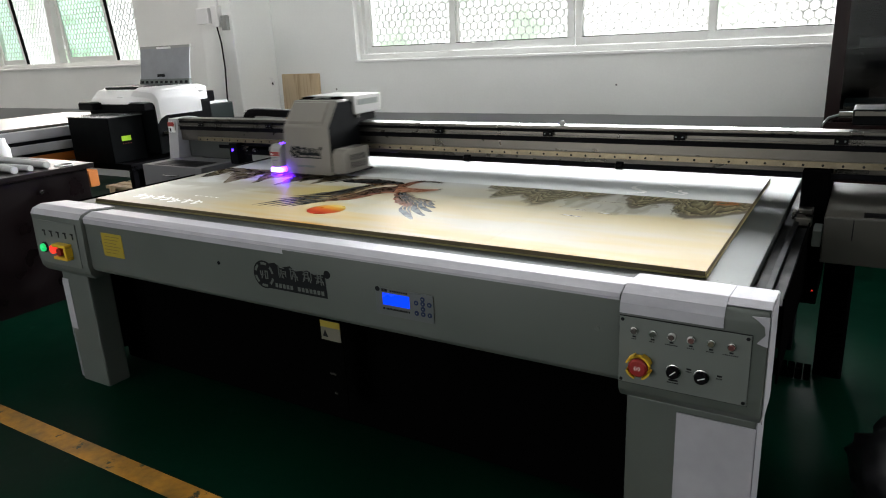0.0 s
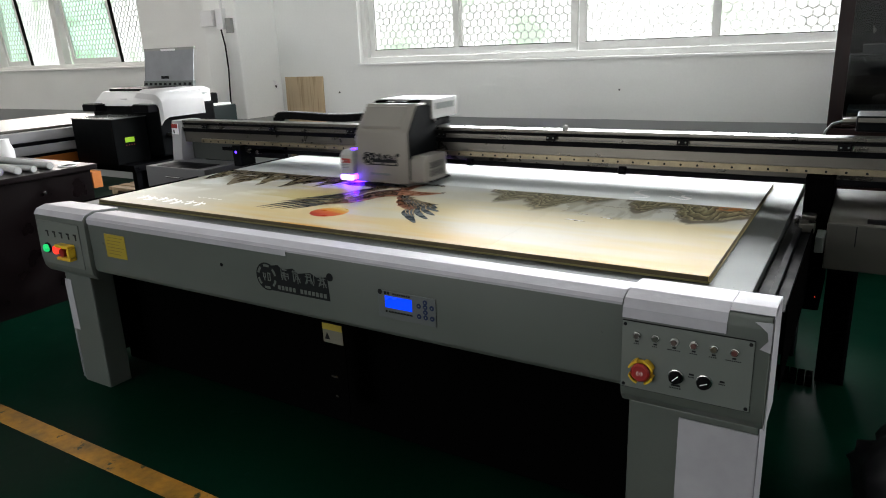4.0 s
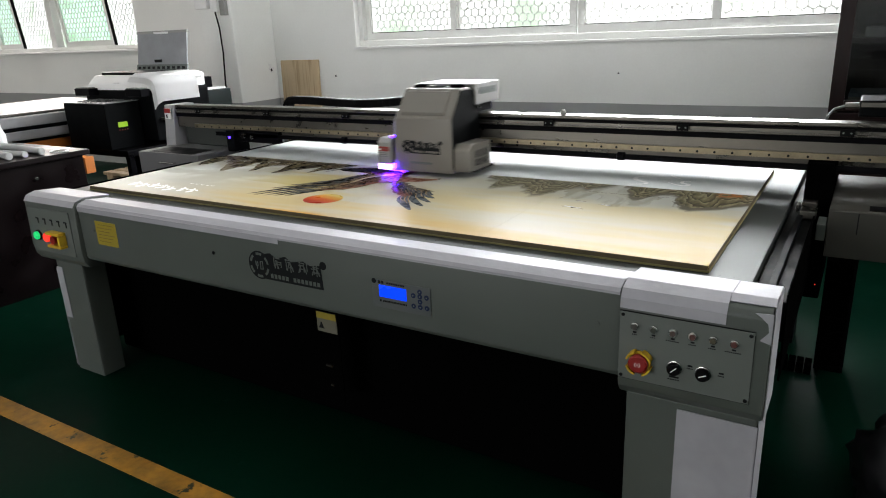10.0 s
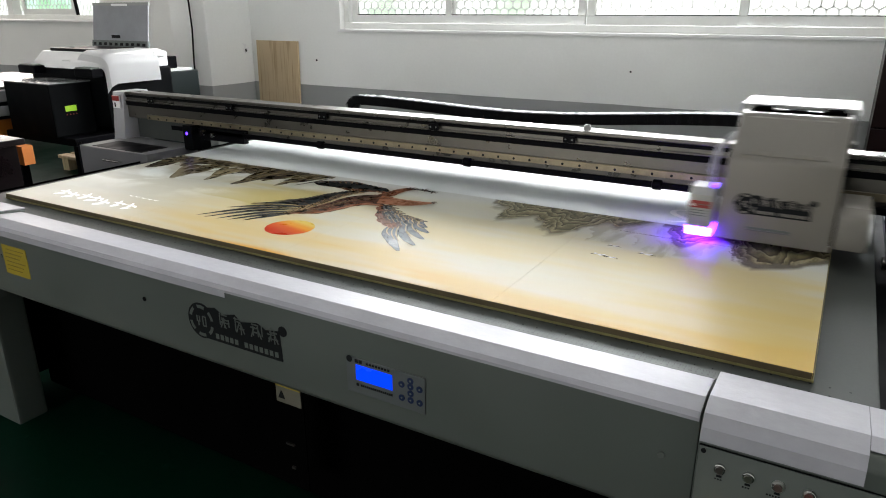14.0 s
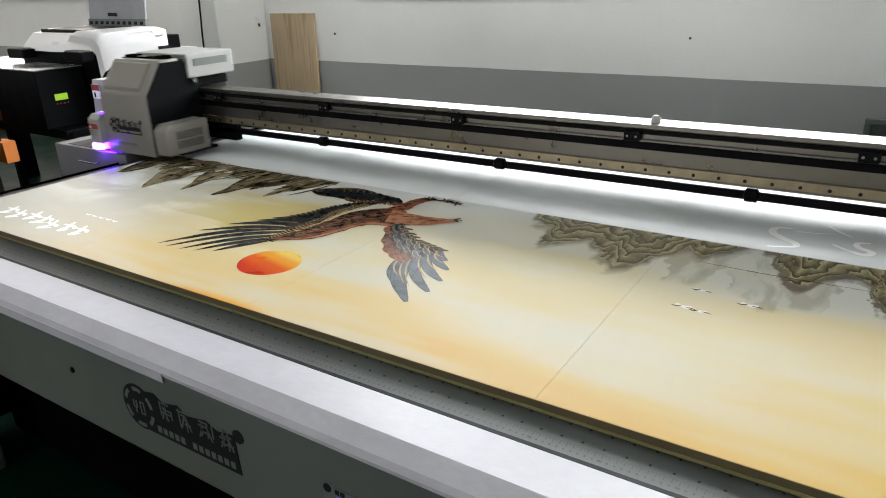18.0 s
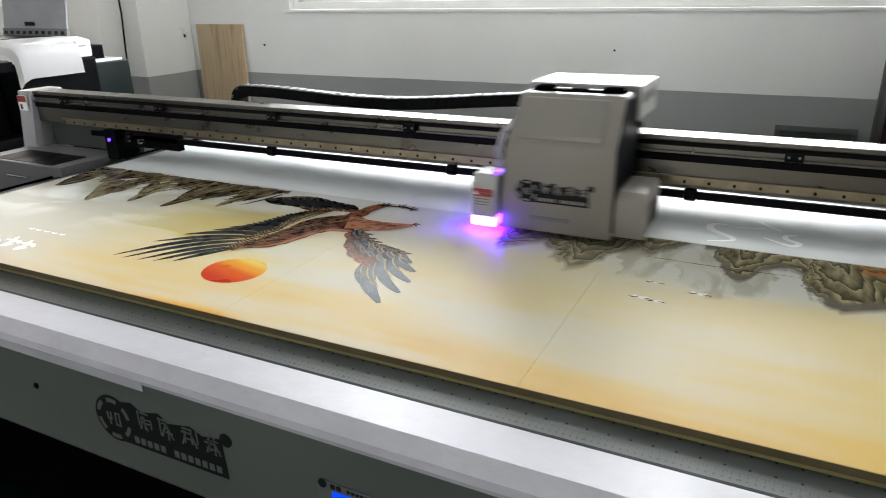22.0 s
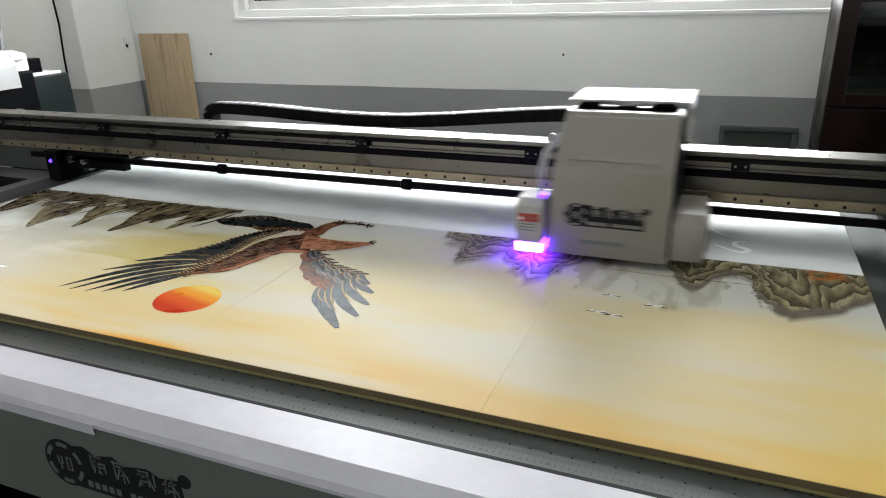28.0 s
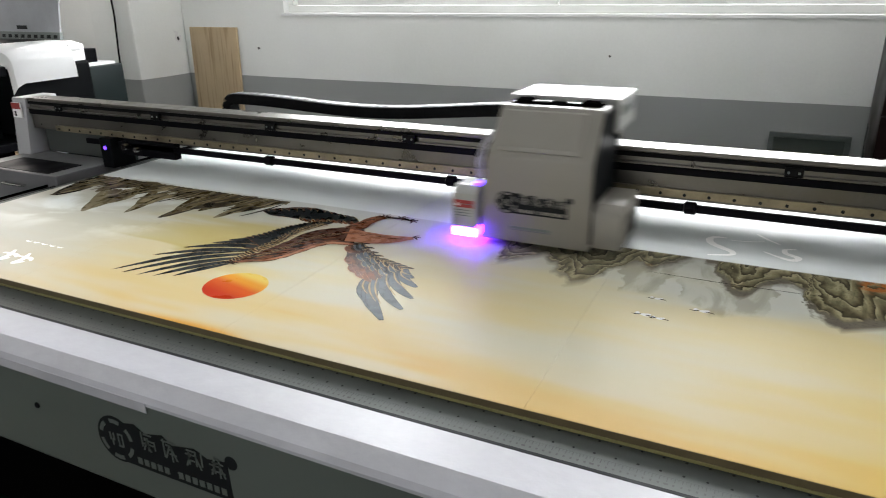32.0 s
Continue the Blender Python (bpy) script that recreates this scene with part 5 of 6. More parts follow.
# the gantry across the bed
gantry = thing("printer_gantry", (-1.47, 2.6, 0.74), "aluminium printer gantry with rail, belt and grey end covers", "gantry")
GX0, GX1 = -3.245, 0.36
beam = part("beam", bm_box(GX0, GX1, 2.536, 2.60, 0.862, 0.968, 0.003), ALU, gantry)
part("top_cap", bm_box(GX0, GX1, 2.529, 2.606, 0.9685, 0.981, 0.003), ALU, gantry, "bright aluminium top strip")
part("belt_groove", bm_box(GX0, GX1, 2.531, 2.5355, 0.919, 0.938), BLACK, gantry, "black toothed belt")
part("upper_groove", bm_box(GX0, GX1, 2.532, 2.5355, 0.9565, 0.9675), RUBBER, gantry, "dark upper groove")
part("upper_lip", bm_box(GX0, GX1, 2.524, 2.5355, 0.9395, 0.9445, 0.001), ALU, gantry)
rail = part("guide_rail", bm_box(-3.1, 0.25, 2.524, 2.5355, 0.863, 0.884, 0.001), STEEL, gantry, "guide rail with bolt holes")
for i in range(58):
    part("bolt_hole", bm_disc(-3.08 + 0.0573 * i, 2.5239, 0.8715, 0.0042, 0.0012, n=10), INKY, rail)
for i in range(7):
    x = -3.056 + 0.5 * i
    cl = part("belt_clamp", bm_box(x - 0.020, x + 0.020, 2.518, 2.5235, 0.941, 0.964, 0.002), RUBBER, gantry, "black belt clamp")
    part("screw", bm_disc(x - 0.011, 2.5179, 0.952, 0.0032, 0.0015, n=8), INK_GREY, cl)
    part("screw", bm_disc(x + 0.011, 2.5179, 0.952, 0.0032, 0.0015, n=8), INK_GREY, cl)
bar = part("lower_bar", bm_box(-2.95, 0.30, 2.531, 2.541, 0.826, 0.846, 0.002), BLACK, gantry, "thin black bar below the beam")
for i in range(5):
    x = -2.74 + 0.656 * i
    part("bar_hanger", bm_tube([(x - 0.016, 2.536, 0.837), (x - 0.012, 2.536, 0.837), (x + 0.012, 2.536, 0.837), (x + 0.016, 2.536, 0.837)], [0.010, 0.016, 0.016, 0.010], 12), BLACK, bar, "", True)
part("knob", bm_tube([(-1.014, 2.567, 0.981), (-1.014, 2.567, 0.992), (-1.014, 2.567, 0.998)], [0.012, 0.011, 0.006], 14), OFFWHITE, gantry, "small white cap", True)
END = [(2.495, 0.733), (2.524, 0.979), (2.66, 0.979), (2.66, 0.733)]
end_l = part("end_cover", bm_prism(END, -3.325, -3.2465, bevel=0.004), COVERGREY, gantry, "pale grey end cover", True)
part("end_cover", bm_prism(END, 0.361, 0.44, bevel=0.004), COVERGREY, gantry, "pale grey end cover", True)
tagl = part("warning_label", bm_box(-3.312, -3.262, 2.508, 2.5135, 0.905, 0.962), PAPER, end_l, "small red and white warning label")
part("label_red", bm_box(-3.312, -3.262, 2.507, 2.5079, 0.938, 0.962), RED, tagl)
part("label_mark", bm_box(-3.300, -3.290, 2.507, 2.5079, 0.910, 0.930), INKY, tagl)
part("back_plate", bm_box(-3.24, -2.84, 2.575, 2.60, 0.7635, 0.861, 0.003), BED, gantry, "dark metal plate")
part("end_bracket", bm_box(-2.838, -2.78, 2.50, 2.60, 0.752, 0.861, 0.003), DARKCASE, gantry, "black end bracket")
# glowing disc in place of the curing lamp's reflection on the metal
part("blue_glow", bm_disc(-2.812, 2.4999, 0.826, 0.0065, 0.004, n=10), BLUE_SPOT, gantry, "small glowing spot for the violet lamp's stray light")
part("valve", bm_tube([(-2.72, 2.50, 0.835), (-2.72, 2.53, 0.835)], 0.012, 12), CHROME, gantry, "", True)
part("valve", bm_tube([(-2.66, 2.50, 0.83), (-2.66, 2.53, 0.83)], 0.009, 12), CHROME, gantry, "", True)
part("valve_block", bm_box(-2.76, -2.50, 2.531, 2.56, 0.80, 0.858, 0.003), BLACK, gantry, "small black valve block")


def station(x0, x1, y1, z0, z1, tray, paint, lining):
    s = part("service_station", bm_box(x0, x1, 2.30, y1, z0, z1, 0.004), paint, gantry, "pale grey service box with a shallow tray")
    part("tray", bm_box(*tray, z1 - 0.002, z1 + 0.0015), lining, s, "shallow tray in the top")
    return s


st_l = station(-3.30, -2.835, 2.57, 0.62, 0.763, (-3.225, -2.895, 2.315, 2.455), STATION, BLACK)
part("handle", bm_tube([(-3.12, 2.30, 0.715), (-3.12, 2.285, 0.715), (-3.01, 2.285, 0.715), (-3.01, 2.30, 0.715)], 0.004, 8), CHROME, st_l, "thin metal handle")
st_r = station(-0.072, 0.46, 2.85, 0.612, 0.757, (0.03, 0.30, 2.325, 2.385), STATION_SHADED, BLACK)
part("tray_block", bm_box(0.115, 0.25, 2.335, 2.375, 0.759, 0.772, 0.003), IVORY, st_r, "pale block in the tray")
part("slit", bm_box(0.004, 0.007, 2.299, 2.3005, 0.69, 0.752), INKY, st_r)
foot = part("gantry_foot", bm_box(-0.155, -0.075, 2.50, 2.86, 0.40, 0.86, 0.006), MATTE, gantry, "black side plate of the gantry")
part("slider", bm_box(-0.168, -0.157, 2.42, 2.47, 0.70, 0.735, 0.003), ALU, foot)
part("slider", bm_box(-0.150, -0.105, 2.32, 2.38, 0.715, 0.742, 0.003), ALU, foot)
part("slider", bm_box(-0.150, -0.110, 2.44, 2.49, 0.715, 0.742, 0.003), ALU, foot)
part("drive_block", bm_box(-0.10, -0.075, 2.30, 2.40, 0.66, 0.71, 0.003), GREY, foot)
part("red_led", bm_disc(-0.09, 2.4998, 0.45, 0.0018, 0.002, n=8), RED_LAMP, foot)
pod = part("control_pod", bm_box(-0.035, 0.40, 2.62, 2.80, 0.99, 1.042, 0.006), DARKCASE, gantry, "black box on the beam's end")
part("pod_strip", bm_box(-0.030, 0.39, 2.6185, 2.6199, 1.022, 1.036), ALU, pod)
part("pod_foot", bm_box(0.10, 0.30, 2.605, 2.66, 0.88, 0.99, 0.004), BLACK, pod)
part("pod_plug", bm_tube([(-0.036, 2.66, 1.022), (-0.075, 2.66, 1.020)], 0.011, 10), ALU, pod)
part("pod_cable", bm_tube([(-0.075, 2.66, 1.020), (-0.105, 2.66, 1.010), (-0.122, 2.66, 0.985), (-0.128, 2.66, 0.93), (-0.12, 2.66, 0.80)], 0.0042, 8), INK_GREY, pod, "grey cable", True)

# cable chain that drops from the gantry to the floor
drop = thing("floor_cable_chain", (-0.0, 2.75, 0), "black cable chain from gantry down to the floor", "cable chain")
for i in range(15):
    part("chain_link", bm_box(-0.065, 0.02, 2.74, 2.80, 0.03 + 0.028 * i, 0.054 + 0.028 * i, 0.004), MATTE, drop)
for i in range(8):
    part("chain_link", bm_box(-0.098 - 0.028 * i, -0.074 - 0.028 * i, 2.74, 2.80, 0.0, 0.045, 0.004), MATTE, drop)
part("chain_post", bm_box(-0.07, 0.03, 2.805, 2.87, 0.0, 0.60, 0.004), BLACK, drop, "black post")

# the carriage, its lamp at x = 0 in its own space
CY, CZ = 2.36, 0.775
carriage = thing("print_carriage", (0, CY, CZ), "ivory print carriage with a violet curing lamp sliding on the gantry", "print carriage")
shell_bm = bm_prism([(2.298, 0.772), (2.298, 0.985), (2.375, 1.093), (2.455, 1.093), (2.455, 0.772)], 0.040, 0.314, bevel=0.007)
for v in shell_bm.verts:                             # its west side leans in towards the top
    if v.co.x < 0.15:
        v.co.x += 0.024 * max(0.0, v.co.z - 0.79) / 0.30
shell = part("shell", shell_bm, IVORY, carriage, "ivory front housing", True)


def on_lid(s, out):
    return (2.298 + 0.077 * s - 0.814 * out, 0.985 + 0.108 * s + 0.581 * out)


part("raised_panel", bm_prism([on_lid(0.10, -0.002), on_lid(0.10, 0.002), on_lid(0.17, 0.0075), on_lid(0.86, 0.0075), on_lid(0.91, 0.003), on_lid(0.91, -0.002)], 0.084, 0.280, bevel=0.0015), IVORY, shell, "raised panel on the sloping lid")
part("vent_slot", bm_box(0.120, 0.220, 2.2965, 2.2985, 0.808, 0.814), INK_GREY, shell, "narrow vent slot")
part("slot_lip", bm_box(0.120, 0.220, 2.2955, 2.2985, 0.8045, 0.8078, 0.0008), STATION, shell)
logo(0.082, 2.2979, 0.872, 0.19, shell, IVORY)
part("side_panel", bm_prism([(2.305, 0.79), (2.305, 0.982), (2.378, 1.084), (2.455, 1.084), (2.52, 1.062), (2.52, 0.79)], 0.3145, 0.3180), DARKCASE, carriage, "black side panel")
part("lid_strip", bm_box(0.076, 0.304, 2.400, 2.4545, 1.0931, 1.0948, 0.0005), MATTE, shell, "black strip behind the lid")
for hx in (0.085, 0.250):
    part("lid_hinge", bm_box(hx, hx + 0.045, 2.405, 2.447, 1.0949, 1.103, 0.003), MATTE, shell, "black lid hinge")
part("side_panel", bm_box(0.056, 0.060, 2.456, 2.52, 0.79, 1.075), DARKCASE, carriage, "black side panel")
part("base_plate", bm_box(0.03, 0.382, 2.36, 2.515, 0.774, 0.783, 0.001), BLACK, carriage, "black base plate")
part("carrier", bm_box(0.07, 0.30, 2.456, 2.515, 0.79, 1.06, 0.003), DARKCASE, carriage, "black carrier behind the housing")
house = part("lamp_housing", bm_prism([(2.280, 0.7990), (2.280, 0.886), (2.300, 0.903), (2.375, 0.903), (2.375, 0.7990)], -0.027, 0.037, bevel=0.004), OFFWHITE, carriage, "white lamp housing", True)
part("red_label", bm_box(-0.022, 0.030, 2.2785, 2.2798, 0.851, 0.870), RED, house, "red warning label")
part("label_text", bm_box(-0.004, 0.025, 2.2780, 2.2784, 0.8595, 0.8612), INK_GREY, house)
part("label_mark", bm_prism([(-0.019, 0.855), (-0.009, 0.855), (-0.014, 0.865)], 2.2780, 2.2784, "y"), PAPER, house)
for z in (0.843, 0.836, 0.829):
    part("label_text", bm_box(-0.020, 0.020, 2.2792, 2.2798, z, z + 0.0022), INK_GREY, house)
part("curing_lamp", bm_box(-0.026, 0.036, 2.284, 2.370, 0.7790, 0.7985, 0.0005), UV, carriage, "glowing violet lamp")
part("lamp_lens", bm_prism([(2.2775, 0.7770), (2.2775, 0.7925), (2.2832, 0.7985), (2.2832, 0.7770)], -0.024, 0.034, bevel=0.001), UV_LENS, carriage, "white-hot violet lamp slit")
# glowing block in place of violet light leaking past the housing
part("blue_glow", bm_box(0.022, 0.036, 2.300, 2.330, 0.9035, 0.911, 0.001), BLUE_GLOW, carriage, "small glowing spot for the violet lamp's stray light")
part("side_box", bm_prism([(2.304, 0.782), (2.304, 0.868), (2.324, 0.888), (2.48, 0.888), (2.48, 0.782)], 0.3185, 0.388, bevel=0.007), IVORY, carriage, "ivory side box", True)
grid = part("side_grille", bm_box(0.3885, 0.3915, 2.338, 2.454, 0.797, 0.866, 0.001), IVORY, carriage, "ivory slotted vent")
for r in range(2):
    for k in range(11):
        part("vent_slot", bm_box(0.3916, 0.3922, 2.3435 + 0.0098 * k, 2.3480 + 0.0098 * k, 0.802 + 0.032 * r, 0.829 + 0.032 * r), INKY, grid)
rear = part("rear_box", bm_box(0.048, 0.326, 2.478, 2.685, 1.0205, 1.103, 0.005), OFFWHITE, carriage, "white box behind the beam")
part("vent_grille", bm_box(0.3265, 0.3285, 2.506, 2.656, 1.059, 1.085), PANEL_GREY, rear, "grey vent")
for k in range(5):
    part("vent_bar", bm_box(0.3285, 0.3292, 2.511 + 0.029 * k, 2.528 + 0.029 * k, 1.062, 1.082), INK_GREY, rear)
part("lid_gap", bm_box(0.066, 0.312, 2.4565, 2.4755, 1.021, 1.088), INKY, rear, "dark slot behind the lid")
part("lid_tab", bm_box(0.130, 0.165, 2.4250, 2.4440, 1.0949, 1.0975, 0.0005), IVORY, rear, "pale tab in the slot")
part("lid_tab", bm_box(0.215, 0.240, 2.4250, 2.4440, 1.0949, 1.0965, 0.0005), PANEL_GREY, rear, "grey tab in the slot")
part("saddle", bm_box(0.06, 0.30, 2.516, 2.67, 0.984, 1.020, 0.004), DARKCASE, carriage, "black saddle plate")
part("lock_knob", bm_tube([(0.3185, 2.500, 1.012), (0.330, 2.500, 1.012)], 0.009, 12), CHROME, carriage, "small round lock", True)
for dx in (0.0, 0.011):
    part("hose", bm_tube([(0.008 + dx, 2.36, 0.90), (0.006 + dx, 2.36, 0.95), (0.014 + dx, 2.38, 0.995), (0.042 + dx, 2.41, 1.03), (0.078, 2.44, 1.04)], 0.0042, 8), HOSE, carriage, "pale hose", True)

# the cable chain behind the beam: links that run round a bend as the carriage goes
PITCH, CHAIN_R, CHAIN_Y, CHAIN_Z, CHAIN_X = 0.035, 0.042, 2.745, 1.0, -1.45
chain = thing("carriage_cable_chain", (CHAIN_X, CHAIN_Y, 0.9), "black cable chain with pale rungs behind the gantry", "cable chain")
part("chain_tray", bm_box(-3.45, 0.1, CHAIN_Y - 0.03, CHAIN_Y + 0.03, 0.905, 0.912, 0.002), ALU, chain, "grey chain tray")
# unseen sheet, added to keep the windows' reflection off the board
part("light_blocker", bm_box(-3.24, 0.34, CHAIN_Y + 0.015, CHAIN_Y + 0.019, 0.790, 0.9045), ALU, chain, "added grey sheet that blocks window light below the tray")
part("tray_arm", bm_box(-2.5, -2.44, 2.6, CHAIN_Y - 0.036, 0.885, 0.897), ALU, chain)
part("tray_arm", bm_box(-0.6, -0.54, 2.6, CHAIN_Y - 0.036, 0.885, 0.897), ALU, chain)
link_bm = bm_box(-0.0172, 0.0172, -0.026, 0.026, -0.024, 0.012, 0.003)
rung_bm = bm_box(-0.0095, 0.0095, -0.014, 0.022, 0.0121, 0.0135, 0.0005)
LINKS = []
first = part("chain_link", link_bm, RUBBER, None)
rung = part("rung", rung_bm, RUNG, None, "pale rung")
first.parent = chain
rung.parent = first
LINKS.append(first)
for i in range(1, 65):
    l = first.copy()
    scene.collection.objects.link(l)
    r = rung.copy()
    scene.collection.objects.link(r)
    r.parent = l
    LINKS.append(l)


# ---- beside the printer ----
desk = thing("desk", (-4.3, 1.8, 0), "dark wooden desk with paper rolls on it", "desk")
part("desktop", bm_box(-4.78, -3.79, 1.10, 2.33, 0.715, 0.745, 0.004), DARKWOOD, desk)
part("side_panel", bm_box(-3.85, -3.82, 1.15, 2.30, 0.0, 0.7145, 0.002), DARKWOOD, desk)
part("side_panel", bm_box(-4.75, -4.72, 1.15, 2.30, 0.0, 0.7145, 0.002), DARKWOOD, desk)
part("back_panel", bm_box(-4.719, -3.851, 2.27, 2.30, 0.1, 0.7145), DARKWOOD, desk)
part("lock", bm_disc(0, 0, 0, 0.009, 0.003), CHROME, desk).matrix_basis = pose(-3.8195, 2.02, 0.63, 0, 0, 90)
for k, (y, r, x1, tilt) in enumerate(((1.93, 0.020, -3.87, 0.10), (2.01, 0.017, -3.86, -0.06), (2.10, 0.020, -3.86, 0.05), (1.86, 0.021, -3.92, 0.0))):
    rim = [(x1 - 0.75, y + tilt, 0.745 + r), (x1 - 0.001, y, 0.745 + r), (x1, y, 0.745 + r), (x1 - 0.10, y, 0.745 + r)]
    tb = bm_tube(rim, [r, r, r * 0.78, r * 0.75], 18, cap=False)
    tagged(part("paper_tube", tb, TUBE, None, "", True), "white rolled paper tube lying on the dark desk", "paper roll", "paper rolls on the desk")
tagged(part("paper_coil", bm_tube([(-3.87 + 0.05 * math.cos(k * 0.5), 2.20 + 0.045 * math.sin(k * 0.5), 0.749) for k in range(14)], 0.0038, 6), PAPER, None, "", True), "thin white paper coil on the desk", "paper")
tagged(part("white_jug", bm_tube([(-4.60, 2.25, 0.746), (-4.60, 2.25, 0.80), (-4.60, 2.25, 0.84), (-4.60, 2.25, 0.87)], [0.045, 0.045, 0.03, 0.028], 16), WHITE, None, "", True), "white plastic jug on the dark desk", "jug")
tagged(part("loose_sheet", bm_box(-4.3, -3.95, 1.55, 1.80, 0.7455, 0.747), PAPER), "white sheet of paper on the dark desk", "paper")

big = thing("second_flatbed", (-5.5, 2.6, 0), "white-topped flatbed machine with aluminium rails and orange panels", "printer")
part("deck", bm_box(-6.10, -4.88, 1.3, 3.60, 0.80, 0.868, 0.006), COVERGREY, big, "pale grey flat deck")
part("deck_sheet", bm_box(-6.08, -5.02, 1.32, 3.58, 0.8685, 0.880, 0.003), WHITE, big, "white sheet on the deck")
part("deck_rail", bm_box(-4.985, -4.955, 1.3, 3.60, 0.8685, 0.884, 0.003), ALU, big, "aluminium rail along the deck")
part("deck_gap", bm_box(-4.950, -4.938, 1.3, 3.60, 0.8685, 0.8695), INKY, big)
part("dark_band", bm_box(-4.90, -4.872, 1.3, 3.60, 0.775, 0.799), BLACK, big)
part("rail", bm_box(-4.93, -4.86, 1.3, 3.60, 0.715, 0.774, 0.006), COVERGREY, big, "pale aluminium side rail")
part("dark_band", bm_box(-4.93, -4.90, 1.3, 3.60, 0.690, 0.714), BLACK, big)
part("side_panel", bm_box(-4.93, -4.905, 1.3, 3.60, 0.56, 0.689, 0.003), ORANGE, big, "orange side panel")
for x, y in ((-5.0, 1.4), (-5.0, 3.45), (-6.0, 1.4), (-6.0, 3.45)):
    part("leg", bm_box(x - 0.05, x + 0.05, y - 0.05, y + 0.05, 0, 0.799, 0.004), BLACK, big)
part("orange_box", bm_box(-4.15, -4.04, 2.44, 2.50, 0.56, 0.66, 0.002), ORANGE, big).matrix_basis = pose(0, 0, 0)

small = thing("small_printer", (-4.5, 3.3, 0), "black desktop flatbed printer with white hood and open lid", "printer")
cb = part("control_box", bm_box(-4.75, -4.29, 2.79, 3.05, 0.63, 0.935, 0.008), DARKCASE, small, "black control box")
part("box_top", bm_box(-4.755, -4.285, 2.785, 3.052, 0.9355, 0.941, 0.002), shader("grey_glossy_top", (0.16, 0.17, 0.17), 0.2), cb, "glossy grey top")
scr = part("lime_display", bm_box(-4.2895, -4.2875, 2.868, 2.938, 0.775, 0.808), LIME, cb, "lit lime display")
for k in range(4):
    part("red_key", bm_disc(0, 0, 0, 0.004, 0.002, n=8), RED, cb).matrix_basis = pose(-4.2895, 2.874 + 0.02 * k, 0.757, 0, 0, 90)
part("body", bm_box(-4.90, -4.15, 3.06, 3.54, 0.66, 1.00, 0.012), DARKCASE, small, "black body")
hood = part("hood", bm_prism([(3.05, 1.001), (3.07, 1.04), (3.13, 1.095), (3.46, 1.112), (3.53, 1.09), (3.53, 1.001)], -4.86, -4.16, bevel=0.008), WHITE, small, "white hood", True)
part("hood_opening", bm_box(-4.80, -4.35, 3.15, 3.44, 1.0945, 1.1135, 0.003), INKY, hood, "dark opening in the hood")
part("hood_mark", bm_box(-4.55, -4.48, 3.062, 3.068, 1.045, 1.052), PAPER, hood)
for x in (-4.90, -4.32):
    st = part("front_step", bm_box(x, x + 0.17, 2.98, 3.055, 0.965, 1.015, 0.006), BLACK, small, "black ribbed step")
    for k in range(6):
        part("rib", bm_box(x + 0.012 + 0.026 * k, x + 0.022 + 0.026 * k, 2.985, 3.045, 1.0152, 1.021), PANEL_GREY, st)
part("lid", bm_prism([(3.475, 1.105), (3.485, 1.105), (3.53, 1.385), (3.52, 1.385)], -4.83, -4.27, bevel=0.002), CLEAR, small, "smoky translucent raised lid")
part("lid_rim", bm_prism([(3.517, 1.368), (3.533, 1.368), (3.536, 1.388), (3.519, 1.388)], -4.835, -4.265, bevel=0.002), OFFWHITE, small)
part("lid_hinge", bm_prism([(3.470, 1.105), (3.490, 1.105), (3.498, 1.150), (3.478, 1.150)], -4.835, -4.265), INK_GREY, small, "dotted hinge strip")
for k in range(10):
    part("hinge_slot", bm_prism([(3.4715, 1.118), (3.4735, 1.118), (3.4765, 1.136), (3.4745, 1.136)], -4.82 + 0.056 * k, -4.79 + 0.056 * k), INKY, small)
part("lid_notch", bm_box(-4.63, -4.47, 3.512, 3.5165, 1.366, 1.380, 0.002), PAPER, small)
part("lid_label", bm_box(-4.62, -4.54, 3.476, 3.482, 1.165, 1.185), INKY, small)
sheet = bmesh.new()
prof, n = [], 12
for k in range(n + 1):
    a = radians(90 * k / n)
    prof.append((-4.20 + 0.09 * math.sin(a), 1.03 + 0.07 * math.cos(a)))
prof = [(-4.36, 1.112)] + prof + [(-4.107, 0.925)]
grid = []
for j, y in enumerate((3.06, 3.075, 3.11, 3.25, 3.42)):
    drop_ = (0.055, 0.02, 0.0, 0.0, 0.0)[j]
    grid.append([sheet.verts.new((x - drop_ * 0.6, y, z - drop_)) for x, z in prof])
for a, b in zip(grid, grid[1:]):
    for k in range(len(prof) - 1):
        sheet.faces.new((a[k], a[k + 1], b[k + 1], b[k]))
bmesh.ops.solidify(sheet, geom=list(sheet.faces), thickness=0.004)
part("sheet_guide", sheet, WHITE, small, "curved white sheet hanging over the side", True)
part("guide_rod", bm_tube([(-4.15, 3.42, 1.075), (-4.15, 3.49, 1.075)], 0.018, 12), WHITE, small)
part("output_slot", bm_box(-4.149, -4.10, 3.10, 3.40, 0.80, 0.815, 0.002), ALU, small)
stand = part("stand", bm_box(-4.88, -4.17, 2.82, 3.52, 0.585, 0.629, 0.004), BLACK, small, "black stand frame")
for x, y in ((-4.84, 2.86), (-4.21, 2.86), (-4.84, 3.48), (-4.21, 3.48)):
    part("stand_leg", bm_box(x - 0.02, x + 0.02, y - 0.02, y + 0.02, 0.03, 0.585, 0.003), BLACK, stand)
    part("caster", bm_tube([(x - 0.012, y, 0.028), (x + 0.012, y, 0.028)], 0.028, 14), RUBBER, stand)
